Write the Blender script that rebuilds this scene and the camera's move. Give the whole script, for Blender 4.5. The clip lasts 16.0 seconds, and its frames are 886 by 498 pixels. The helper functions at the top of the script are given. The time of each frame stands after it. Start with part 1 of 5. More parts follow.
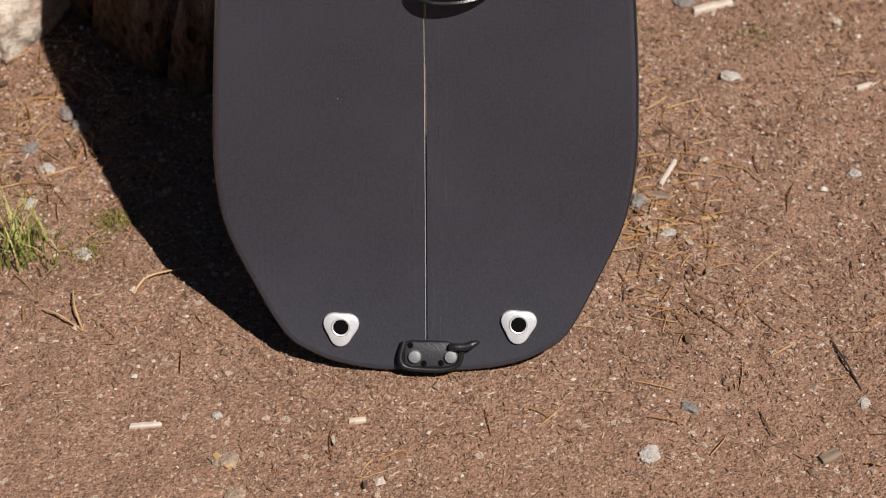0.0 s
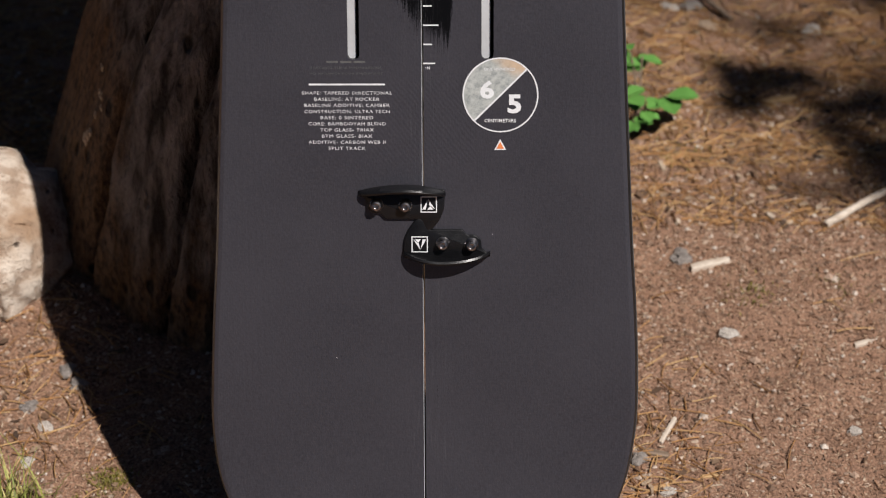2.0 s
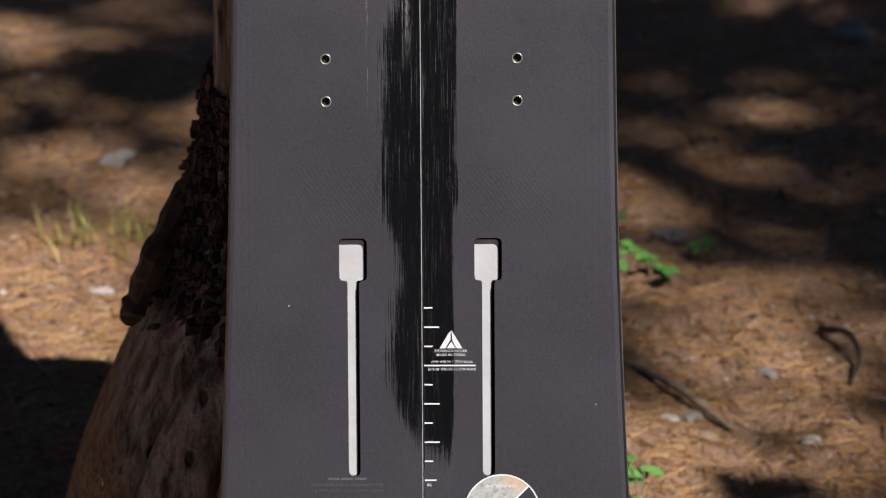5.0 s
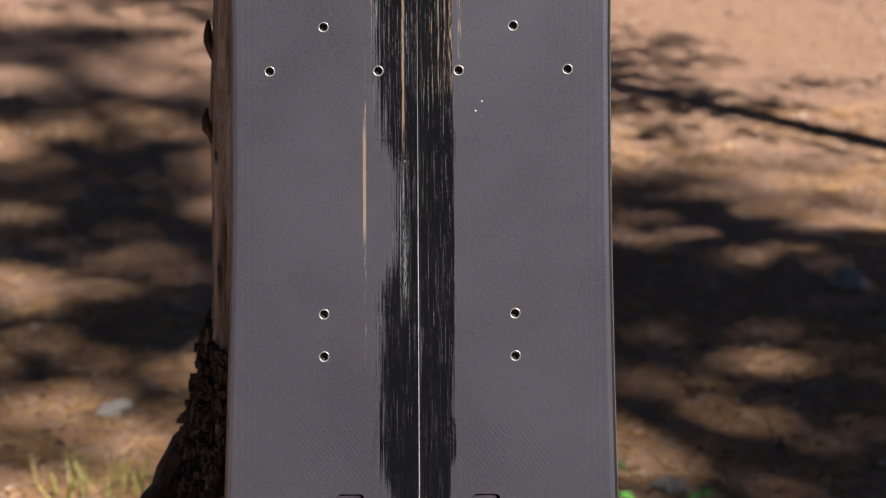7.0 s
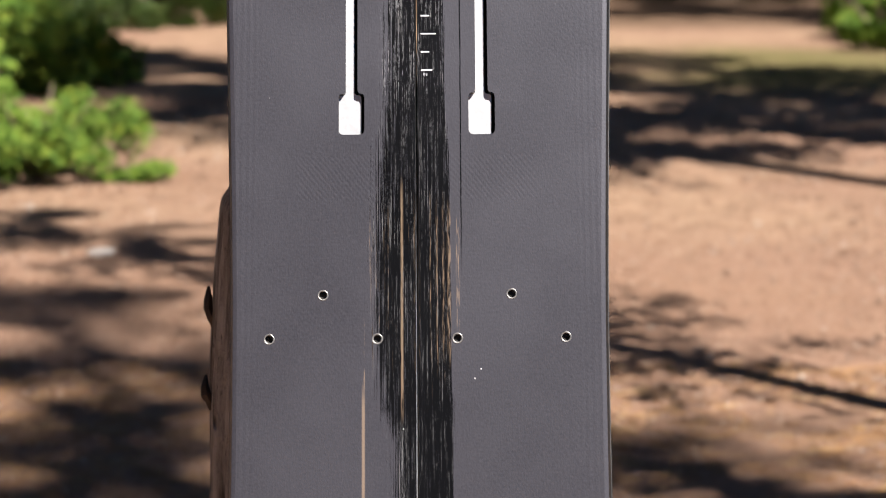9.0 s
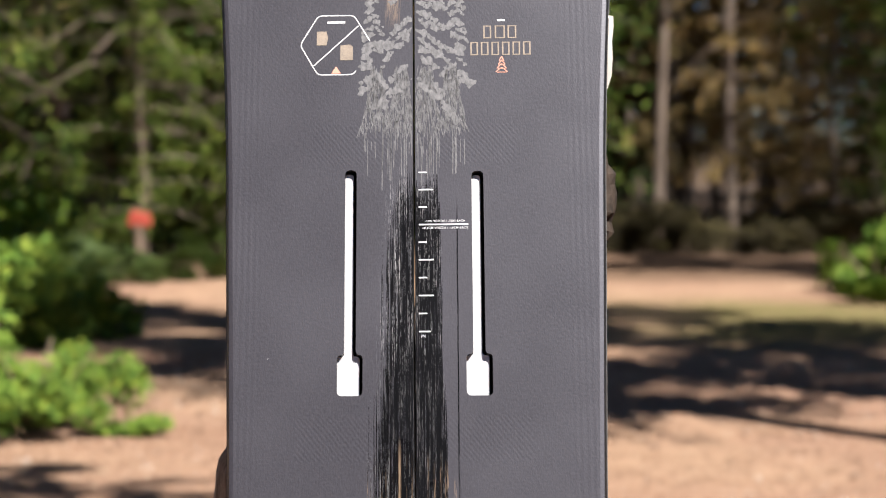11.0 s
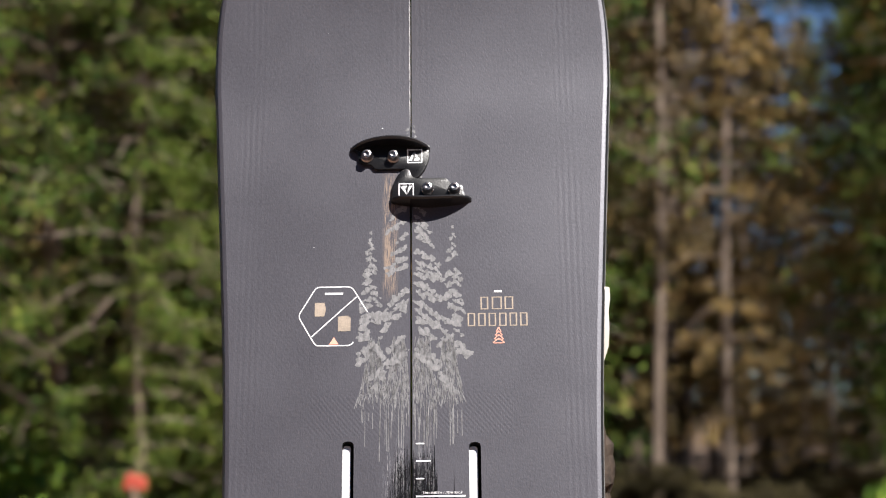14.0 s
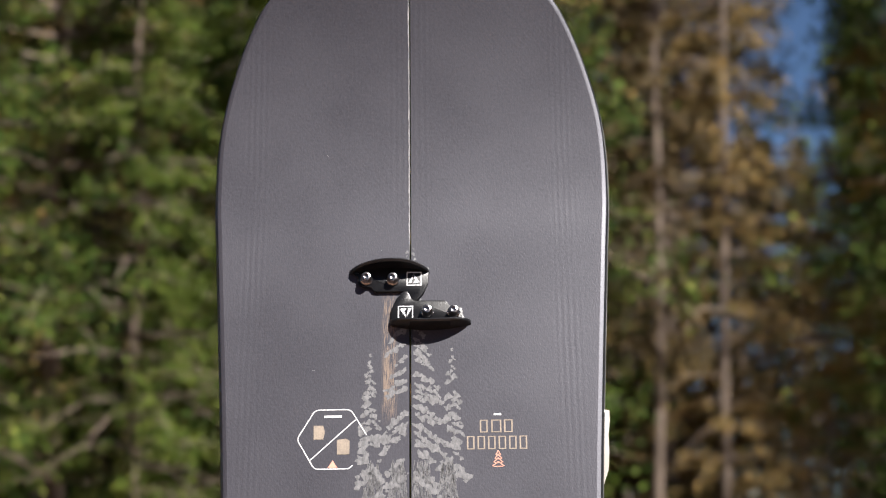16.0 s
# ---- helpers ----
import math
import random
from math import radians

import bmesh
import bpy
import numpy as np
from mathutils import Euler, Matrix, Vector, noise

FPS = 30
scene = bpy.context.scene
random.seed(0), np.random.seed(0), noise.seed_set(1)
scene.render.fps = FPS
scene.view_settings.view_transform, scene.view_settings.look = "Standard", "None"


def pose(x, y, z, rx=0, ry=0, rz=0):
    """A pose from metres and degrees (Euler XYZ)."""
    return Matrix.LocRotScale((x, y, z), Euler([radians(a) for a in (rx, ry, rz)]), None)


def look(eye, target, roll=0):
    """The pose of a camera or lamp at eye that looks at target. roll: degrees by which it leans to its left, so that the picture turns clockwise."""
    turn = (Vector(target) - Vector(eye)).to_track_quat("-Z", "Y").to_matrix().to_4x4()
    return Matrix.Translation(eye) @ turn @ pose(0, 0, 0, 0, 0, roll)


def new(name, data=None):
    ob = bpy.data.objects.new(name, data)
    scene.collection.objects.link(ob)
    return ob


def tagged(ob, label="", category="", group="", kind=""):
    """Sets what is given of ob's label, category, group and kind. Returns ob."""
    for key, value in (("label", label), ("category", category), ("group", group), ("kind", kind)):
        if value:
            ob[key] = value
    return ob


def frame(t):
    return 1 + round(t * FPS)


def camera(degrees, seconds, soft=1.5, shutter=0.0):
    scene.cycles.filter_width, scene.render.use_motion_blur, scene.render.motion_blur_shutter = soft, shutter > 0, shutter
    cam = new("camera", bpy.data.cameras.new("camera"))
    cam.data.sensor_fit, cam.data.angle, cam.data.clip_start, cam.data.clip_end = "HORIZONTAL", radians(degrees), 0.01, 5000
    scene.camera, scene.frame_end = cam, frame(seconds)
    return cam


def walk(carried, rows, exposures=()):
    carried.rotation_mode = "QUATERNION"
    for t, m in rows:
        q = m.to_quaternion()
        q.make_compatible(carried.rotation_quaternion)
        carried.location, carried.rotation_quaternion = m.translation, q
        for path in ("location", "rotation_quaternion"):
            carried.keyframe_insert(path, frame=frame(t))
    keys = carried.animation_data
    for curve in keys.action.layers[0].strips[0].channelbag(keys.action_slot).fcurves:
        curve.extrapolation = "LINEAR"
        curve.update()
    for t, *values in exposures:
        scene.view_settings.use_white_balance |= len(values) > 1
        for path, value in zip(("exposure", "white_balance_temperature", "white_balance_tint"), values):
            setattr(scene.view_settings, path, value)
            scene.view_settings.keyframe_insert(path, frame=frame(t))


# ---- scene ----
# ---- camera: a tilt from the tail up to the nose, on a tripod ----
cam = camera(24.12, 16.0, soft=1.1)
cam.data.dof.use_dof = True
cam.data.dof.focus_distance = 1.39
cam.data.dof.aperture_fstop = 9.8
PATH = [  # seconds, x, y, z, yaw, pitch, roll
    (0.0, 0.0307, -1.0125, 1.0234, 1.333, -41.872, -0.203),
    (0.5, 0.0307, -1.0116, 1.0245, 1.305, -40.224, -0.207),
    (1.0, 0.0307, -1.0106, 1.0257, 1.277, -38.406, -0.220),
    (1.5, 0.0306, -1.0097, 1.0269, 1.281, -36.650, -0.205),
    (2.0, 0.0306, -1.0088, 1.0281, 1.282, -34.973, -0.176),
    (2.5, 0.0306, -1.0080, 1.0293, 1.276, -33.237, -0.122),
    (3.0, 0.0306, -1.0071, 1.0307, 1.291, -31.364, -0.127),
    (3.5, 0.0306, -1.0064, 1.0320, 1.283, -29.544, -0.101),
    (4.0, 0.0306, -1.0055, 1.0335, 1.277, -27.567, -0.078),
    (4.5, 0.0305, -1.0048, 1.0349, 1.278, -25.707, -0.066),
    (5.0, 0.0305, -1.0042, 1.0364, 1.285, -23.902, -0.100),
    (5.2, 0.0305, -1.0039, 1.0369, 1.287, -23.164, -0.117),
    (7.3, 0.0305, -1.0019, 1.0427, 1.224, -16.074, -0.104),
    (7.5, 0.0305, -1.0017, 1.0433, 1.221, -15.368, -0.064),
    (8.0, 0.0305, -1.0014, 1.0446, 1.224, -13.711, -0.034),
    (8.5, 0.0305, -1.0010, 1.0462, 1.211, -11.801, -0.033),
    (9.0, 0.0305, -1.0007, 1.0478, 1.209, -9.998, -0.075),
    (9.5, 0.0305, -1.0004, 1.0493, 1.210, -8.129, -0.081),
    (10.0, 0.0305, -1.0003, 1.0509, 1.183, -6.350, -0.107),
    (10.2, 0.0305, -1.0002, 1.0515, 1.186, -5.647, -0.099),
    (12.3, 0.0306, -1.0000, 1.0568, 1.111, 0.582, -0.049),
    (12.5, 0.0306, -1.0000, 1.0572, 1.114, 1.081, -0.088),
    (13.0, 0.0306, -1.0000, 1.0582, 1.106, 2.193, -0.042),
    (13.5, 0.0306, -1.0000, 1.0590, 1.100, 3.192, -0.033),
    (14.0, 0.0306, -1.0001, 1.0599, 1.091, 4.186, -0.035),
    (14.5, 0.0306, -1.0001, 1.0607, 1.083, 5.123, -0.043),
    (15.0, 0.0306, -1.0002, 1.0614, 1.074, 5.982, -0.057),
    (15.5, 0.0306, -1.0003, 1.0621, 1.070, 6.733, -0.102),
    (16.0, 0.0306, -1.0004, 1.0627, 1.070, 7.461, -0.062),
]
walk(cam, [(t, pose(x, y, z, 90 + pitch, roll, yaw)) for t, x, y, z, yaw, pitch, roll in PATH],
     exposures=[(0.0, 0.17), (1.5, 0.05), (4.0, 0.12), (5.0, 0.46), (7.5, 1.00), (9.0, 1.08), (12.5, 1.26), (16.0, 1.24)])

# ---- daylight: high sun from the front right, clear sky ----
SUN = Vector((0.50, -0.49, 1.0)).normalized()
world = bpy.data.worlds.new("sky")
scene.world = world
world.use_nodes = True
wt = world.node_tree
sky = wt.nodes.new("ShaderNodeTexSky")
sky.sky_type = "NISHITA"
sky.sun_disc = False
sky.altitude, sky.air_density, sky.dust_density, sky.ozone_density = 2400.0, 0.8, 0.0, 5.0
sky.sun_elevation = math.asin(SUN.z)
sky.sun_rotation = math.atan2(SUN.x, SUN.y)
wt.links.new(sky.outputs[0], wt.nodes["Background"].inputs[0])
wt.nodes["Background"].inputs[1].default_value = 0.0345
sun_data = bpy.data.lights.new("sun", "SUN")
sun_data.energy, sun_data.angle, sun_data.color = 5.0, radians(0.53), (1.0, 0.945, 0.90)
sun = new("sun", sun_data)
sun.matrix_world = look((6, -6, 12), Vector((6, -6, 12)) - SUN)


# ---- material kit ----
class Graph:
    """A node tree with short calls; every value is a socket or a number."""

    def __init__(self, name, rough=0.6, metal=0.0, spec=0.5):
        self.mat = bpy.data.materials.new(name)
        self.mat.use_nodes = True
        self.t = self.mat.node_tree
        self.b = self.t.nodes["Principled BSDF"]
        self.b.inputs["Roughness"].default_value = rough
        self.b.inputs["Metallic"].default_value = metal
        self.b.inputs["Specular IOR Level"].default_value = spec

    def put(self, socket, v):
        if isinstance(v, bpy.types.NodeSocket):
            self.t.links.new(v, socket)
        elif isinstance(v, (tuple, list)) and len(v) == 3 and socket.type == "RGBA":
            socket.default_value = (*v, 1)
        else:
            socket.default_value = v

    def m(self, op, a, b=0.0, c=0.0, clamp=False):
        n = self.t.nodes.new("ShaderNodeMath")
        n.operation, n.use_clamp = op, clamp
        for s, v in zip(n.inputs, (a, b, c)):
            self.put(s, v)
        return n.outputs[0]

    def step(self, x, lo, hi, a=0.0, b=1.0):
        n = self.t.nodes.new("ShaderNodeMapRange")
        n.interpolation_type = "SMOOTHSTEP"
        for s, v in zip(n.inputs, (x, lo, hi, a, b)):
            self.put(s, v)
        return n.outputs[0]

    def coords(self, kind="Object"):
        return self.t.nodes.new("ShaderNodeTexCoord").outputs[kind]

    def xyz(self, v):
        n = self.t.nodes.new("ShaderNodeSeparateXYZ")
        self.put(n.inputs[0], v)
        return n.outputs

    def vec(self, x, y, z=0.0):
        n = self.t.nodes.new("ShaderNodeCombineXYZ")
        for s, v in zip(n.inputs, (x, y, z)):
            self.put(s, v)
        return n.outputs[0]

    def stretch(self, v, scale):
        n = self.t.nodes.new("ShaderNodeMapping")
        self.put(n.inputs["Vector"], v)
        n.inputs["Scale"].default_value = scale
        return n.outputs[0]

    def noise(self, v, scale, detail=3.0, rough=0.55, color=False):
        n = self.t.nodes.new("ShaderNodeTexNoise")
        self.put(n.inputs["Vector"], v)
        n.inputs["Scale"].default_value, n.inputs["Detail"].default_value, n.inputs["Roughness"].default_value = scale, detail, rough
        return n.outputs["Color" if color else "Fac"]

    def cells(self, v, scale, out="Distance"):
        n = self.t.nodes.new("ShaderNodeTexVoronoi")
        self.put(n.inputs["Vector"], v)
        n.inputs["Scale"].default_value = scale
        return n.outputs[out]

    def mix(self, f, a, b):
        n = self.t.nodes.new("ShaderNodeMix")
        n.data_type = "RGBA"
        self.put(n.inputs[0], f), self.put(n.inputs[6], a), self.put(n.inputs[7], b)
        return n.outputs[2]

    def ramp(self, f, *stops):
        n = self.t.nodes.new("ShaderNodeValToRGB")
        self.put(n.inputs[0], f)
        e = n.color_ramp.elements
        while len(e) < len(stops):
            e.new(0.5)
        for el, (p, col) in zip(e, stops):
            el.position, el.color = p, (*col, 1)
        return n.outputs[0]

    def island(self):
        return self.t.nodes.new("ShaderNodeNewGeometry").outputs["Random Per Island"]

    def chance(self):
        return self.t.nodes.new("ShaderNodeObjectInfo").outputs["Random"]

    def color(self, c):
        self.put(self.b.inputs["Base Color"], c)
        return self

    def rough(self, v):
        self.put(self.b.inputs["Roughness"], v)
        return self

    def bump(self, h, strength=0.3, dist=0.01):
        n = self.t.nodes.new("ShaderNodeBump")
        n.inputs["Strength"].default_value, n.inputs["Distance"].default_value = strength, dist
        self.put(n.inputs["Height"], h)
        self.t.links.new(n.outputs[0], self.b.inputs["Normal"])
        return self


# ---- mesh kit ----
def mesh_of(name, bm, mats=(), smooth=None):
    me = bpy.data.meshes.new(name)
    bm.to_mesh(me)
    bm.free()
    for mt in mats:
        me.materials.append(mt)
    if smooth is not None:
        me.polygons.foreach_set("use_smooth", [True] * len(me.polygons))
        me.set_sharp_from_angle(angle=radians(smooth))
    return me


def part(name, bm, material, parent, label="", smooth=None, m=None):
    mats = material if isinstance(material, (list, tuple)) else [material]
    ob = new(name, mesh_of(name, bm, mats, smooth))
    ob.parent = parent
    if m is not None:
        ob.matrix_basis = m
    return tagged(ob, label)


def thing(name, m, label, category, group="", kind=""):
    ob = new(name)
    ob.empty_display_size = 0.05
    ob.matrix_world = m
    return tagged(ob, label, category, group, kind)


def from_arrays(name, verts, faces, mats=(), smooth=False):
    me = bpy.data.meshes.new(name)
    me.from_pydata(verts, [], faces)
    for mt in mats:
        me.materials.append(mt)
    if smooth:
        me.polygons.foreach_set("use_smooth", [True] * len(me.polygons))
    return me


def slab(points, n0, n1, bevel=0.0):
    """A flat plate from an outline (counter-clockwise), between two heights, with rounded upper rim."""
    bm = bmesh.new()
    pts = [Vector((x, y, 0)) for x, y in points]
    rings = [(0.0, n0), (0.0, n1 - bevel)]
    if bevel:
        rings += [(bevel * 0.3, n1 - bevel * 0.3), (bevel, n1)]
    loops = []
    k = len(pts)
    for inset, z in rings:
        ring = []
        for i, p in enumerate(pts):
            a, b = (p - pts[i - 1]).normalized(), (pts[(i + 1) % k] - p).normalized()
            nrm = Vector((-(a + b).y, (a + b).x, 0))
            nrm = nrm.normalized() if nrm.length > 1e-6 else Vector((-a.y, a.x, 0))
            ring.append(bm.verts.new((*(p + nrm * inset).xy, z)))
        loops.append(ring)
    for lo, hi in zip(loops, loops[1:]):
        for i in range(k):
            bm.faces.new((lo[i], lo[(i + 1) % k], hi[(i + 1) % k], hi[i]))
    bm.faces.new(loops[-1])
    bm.faces.new(loops[0][::-1])
    return bm


def circle_points(x, y, r, k=20, a0=0.0):
    return [(x + r * math.cos(a0 + math.tau * i / k), y + r * math.sin(a0 + math.tau * i / k)) for i in range(k)]


def rounded(points, r, k=5):
    """The outline with its corners rounded to about r."""
    out = []
    c = len(points)
    for i in range(c):
        p, a, b = Vector(points[i]), Vector(points[i - 1]), Vector(points[(i + 1) % c])
        da, db = min(r, (a - p).length * 0.48), min(r, (b - p).length * 0.48)
        s, e = p + (a - p).normalized() * da, p + (b - p).normalized() * db
        for j in range(k + 1):
            t = j / k
            out.append(tuple(s * (1 - t) ** 2 + p * 2 * t * (1 - t) + e * t * t))
    return out


def lathe(profile, k=20):
    """A turned shape about z from (radius, height) pairs."""
    bm = bmesh.new()
    rings = []
    for r, z in profile:
        rings.append([bm.verts.new((r * math.cos(math.tau * i / k), r * math.sin(math.tau * i / k), z)) for i in range(k)])
    for lo, hi in zip(rings, rings[1:]):
        for i in range(k):
            bm.faces.new((lo[i], lo[(i + 1) % k], hi[(i + 1) % k], hi[i]))
    bm.faces.new(rings[-1])
    bm.faces.new(rings[0][::-1])
    return bm


def smooth_curve(pts, per):
    """Catmull-Rom points through pts."""
    out = []
    for i in range(len(pts) - 1):
        p0, p1, p2, p3 = (Vector(pts[max(0, min(len(pts) - 1, j))]) for j in (i - 1, i, i + 1, i + 2))
        for j in range(per):
            t = j / per
            out.append(0.5 * (2 * p1 + (p2 - p0) * t + (2 * p0 - 5 * p1 + 4 * p2 - p3) * t * t + (3 * p1 - p0 - 3 * p2 + p3) * t ** 3))
    out.append(Vector(pts[-1]))
    return out


def tube(path, radii, k=8, bm=None, jitter=0.0, rng=random):
    """A round limb along a path."""
    bm = bm or bmesh.new()
    rings = []
    for i, p in enumerate(path):
        p = Vector(p)
        d = (Vector(path[min(i + 1, len(path) - 1)]) - Vector(path[max(i - 1, 0)])).normalized()
        a = d.orthogonal().normalized()
        b = d.cross(a)
        rings.append([bm.verts.new(p + (a * math.cos(math.tau * j / k) + b * math.sin(math.tau * j / k)) * radii[i] * (1 + jitter * (rng.random() - 0.5)))
                      for j in range(k)])
    for lo, hi in zip(rings, rings[1:]):
        best = min(range(k), key=lambda o: (lo[0].co - hi[o].co).length)
        for j in range(k):
            bm.faces.new((lo[j], lo[(j + 1) % k], hi[(j + 1 + best) % k], hi[(j + best) % k]))
    bm.faces.new(rings[-1])
    bm.faces.new(rings[0][::-1])
    return bm


# ---- materials ----
def plain(name, col, rough=0.5, metal=0.0, grain=300.0, amount=0.12, bump=0.1, spec=0.5):
    g = Graph(name, rough, metal, spec)
    v = g.coords()
    n1, n2 = g.noise(v, grain, 4.0), g.noise(v, grain / 12, 3.0)
    f = g.m("ADD", g.m("MULTIPLY", n1, 0.5), g.m("MULTIPLY", n2, 0.5))
    lo, hi = tuple(c * (1 - amount) for c in col), tuple(min(1, c * (1 + amount)) for c in col)
    g.color(g.mix(g.step(f, 0.3, 0.7), lo, hi))
    g.rough(g.step(n2, 0.2, 0.8, max(0.02, rough - 0.08), min(1, rough + 0.08)))
    if bump:
        g.bump(n1, bump, 1.0 / grain)
    return g.mat


def deck_material():
    """Charcoal woven topsheet with a dry-brushed black stroke down the middle, worn through to wood in streaks."""
    g = Graph("charcoal_topsheet", 0.42, 0.0, 0.62)
    g.b.inputs["Specular Tint"].default_value = (0.88, 0.90, 1.0, 1.0)
    v = g.coords()
    u, s, _ = g.xyz(v)
    low = g.noise(v, 9.0, 3.0)
    fine = g.noise(g.stretch(v, (1.0, 0.5, 1.0)), 1100.0, 2.0)
    speck = g.noise(v, 520.0, 2.0)
    base = g.mix(g.step(low, 0.3, 0.7), (0.0222, 0.0212, 0.0258), (0.0300, 0.0288, 0.0348))
    base = g.mix(g.step(fine, 0.35, 0.75, 0.0, 0.45), base, (0.050, 0.047, 0.057))
    base = g.mix(g.step(speck, 0.62, 0.74, 0.0, 0.35), base, (0.075, 0.060, 0.062))

    # woven relief: canvas over all, coarse ridges at the rims and the nose seam, diagonal weave in bands
    wobble = g.m("MULTIPLY", g.noise(v, 45.0, 3.0, 0.6), 0.010)
    warp = g.m("MULTIPLY", g.m("SUBTRACT", g.noise(g.vec(g.m("MULTIPLY", u, 900.0), g.m("MULTIPLY", s, 160.0), 4.0), 1.0, 1.0), 0.5), 5.0)
    weft = g.m("MULTIPLY", g.m("SUBTRACT", g.noise(g.vec(g.m("MULTIPLY", u, 260.0), g.m("MULTIPLY", s, 800.0), 7.0), 1.0, 1.0), 0.5), 5.0)
    diag = g.m("SINE", g.m("MULTIPLY", g.m("ADD", g.m("ADD", u, g.m("MULTIPLY", wobble, 0.35)), g.m("MULTIPLY", s, 0.8)), 1900.0))
    band = 0.0
    for s0, half, reach in ((0.604, 0.020, 0.085), (0.952, 0.016, 0.080), (1.155, 0.016, 0.072), (0.385, 0.030, 0.035)):
        one = g.m("MULTIPLY", g.step(g.m("ABSOLUTE", g.m("SUBTRACT", s, s0)), half, half * 0.85), g.step(g.m("ABSOLUTE", u), reach, reach * 0.94))
        band = g.m("MAXIMUM", band, one)
    patch = g.m("MAXIMUM", g.step(g.noise(v, 11.0, 2.0), 0.48, 0.62, 0.0, 0.30), band)
    thread = g.m("ADD", g.m("MULTIPLY", g.m("ADD", warp, weft), 0.34), g.m("MULTIPLY", diag, g.m("ADD", g.m("MULTIPLY", patch, 0.34), 0.05)))
    base = g.mix(g.step(thread, -0.9, 0.9, 0.0, 0.52), base, (0.050, 0.047, 0.056))

    def profile(*stops):
        """A width along the board, in metres, from (place, width) pairs."""
        r = g.ramp(g.m("DIVIDE", s, 1.25), *[(a / 1.25, (b / 0.05,) * 3) for a, b in stops])
        return g.m("MULTIPLY", g.xyz(r)[0], 0.05)

    # brushed stroke: a ragged side and a sharp side
    left_w = profile((0.410, 0.010), (0.440, 0.0150), (0.465, 0.0200), (0.50, 0.0245), (0.530, 0.0235), (0.548, 0.0185), (0.572, 0.0195), (0.590, 0.0280), (0.612, 0.0300), (0.70, 0.0285),
                     (0.716, 0.0245), (0.735, 0.0190), (0.780, 0.0190), (0.805, 0.0275), (0.84, 0.0300), (0.90, 0.0315), (0.945, 0.0300), (0.975, 0.0280), (1.02, 0.0240), (1.06, 0.0225), (1.10, 0.0205), (1.130, 0.0165), (1.150, 0.012), (1.160, 0.0))
    right_w = profile((0.410, 0.0165), (0.430, 0.0172), (0.450, 0.0180), (0.470, 0.0185), (0.590, 0.0192), (0.606, 0.0222), (0.616, 0.0222), (0.63, 0.0205), (0.70, 0.0218), (0.82, 0.0222), (0.85, 0.0210), (0.94, 0.0212),
                      (0.975, 0.0205), (1.0, 0.0180), (1.10, 0.0175), (1.130, 0.0165), (1.150, 0.012), (1.160, 0.0))
    wav = g.noise(g.vec(0.3, g.m("MULTIPLY", s, 40.0)), 1.0, 3.0)
    jig = g.m("MULTIPLY", g.m("SUBTRACT", wav, 0.5), 0.0045)
    thin = g.noise(g.vec(g.m("MULTIPLY", u, 1250.0), g.m("MULTIPLY", s, 9.0), 3.0), 1.0, 3.0, 0.6)
    thin2 = g.noise(g.vec(g.m("MULTIPLY", u, 2300.0), g.m("MULTIPLY", s, 42.0), 9.0), 1.0, 3.0, 0.65)
    weave = g.noise(g.vec(g.m("MULTIPLY", u, 2600.0), g.m("MULTIPLY", s, 900.0), 14.0), 1.0, 2.0, 0.6)
    from_left = g.m("ADD", g.m("ADD", u, left_w), g.m("MULTIPLY", jig, 1.6))
    from_right = g.m("SUBTRACT", g.m("SUBTRACT", right_w, u), g.m("MULTIPLY", jig, 0.25))
    left = g.step(from_left, -0.0045, 0.0130)
    right = g.step(from_right, -0.0022, 0.0016)
    inside = g.m("MULTIPLY", g.step(from_left, -0.003, 0.004), right)
    dens = g.m("MULTIPLY", left, right)
    worn = g.m("ADD", g.step(s, 0.775, 0.84, 0.0, 0.04), g.step(s, 0.9425, 0.9455, 0.0, 0.06))
    worn = g.m("ADD", worn, g.m("ADD", g.step(s, 1.06, 1.12, 0.0, 0.14), g.m("ADD", g.step(s, 1.11, 1.15, 0.0, 0.8), g.step(g.m("ADD", s, g.m("MULTIPLY", u, 0.7)), 0.468, 0.424, 0.0, 1.1))))
    worn = g.m("ADD", worn, g.m("MULTIPLY", g.step(u, 0.001, -0.001, 0.0, 0.10), g.m("MULTIPLY", g.step(s, 0.60, 0.75, 0.3, 1.0), g.step(s, 0.82, 0.79))))
    streak = g.m("ADD", g.m("MULTIPLY", thin, 0.46), g.m("ADD", g.m("MULTIPLY", thin2, 0.34), g.m("MULTIPLY", weave, 0.20)))
    level = g.m("ADD", g.m("SUBTRACT", dens, worn), g.m("MULTIPLY", g.m("SUBTRACT", streak, 0.5), 5.2))
    cover = g.m("MULTIPLY", g.step(level, 0.40, 0.58), g.step(dens, 0.02, 0.10))
    # one thin drawn line beside the stroke
    hair = g.step(g.m("ABSOLUTE", g.m("SUBTRACT", g.m("ADD", u, g.m("MULTIPLY", jig, 0.12)), 0.0285)), 0.0006, 0.0003)
    hair = g.m("MULTIPLY", g.m("MULTIPLY", hair, g.m("MULTIPLY", g.step(s, 0.88, 0.93), g.step(s, 1.12, 1.09))), g.step(thin2, 0.36, 0.44))
    cover = g.m("MAXIMUM", cover, hair)
    col = g.mix(cover, base, (0.0042, 0.0042, 0.0048))
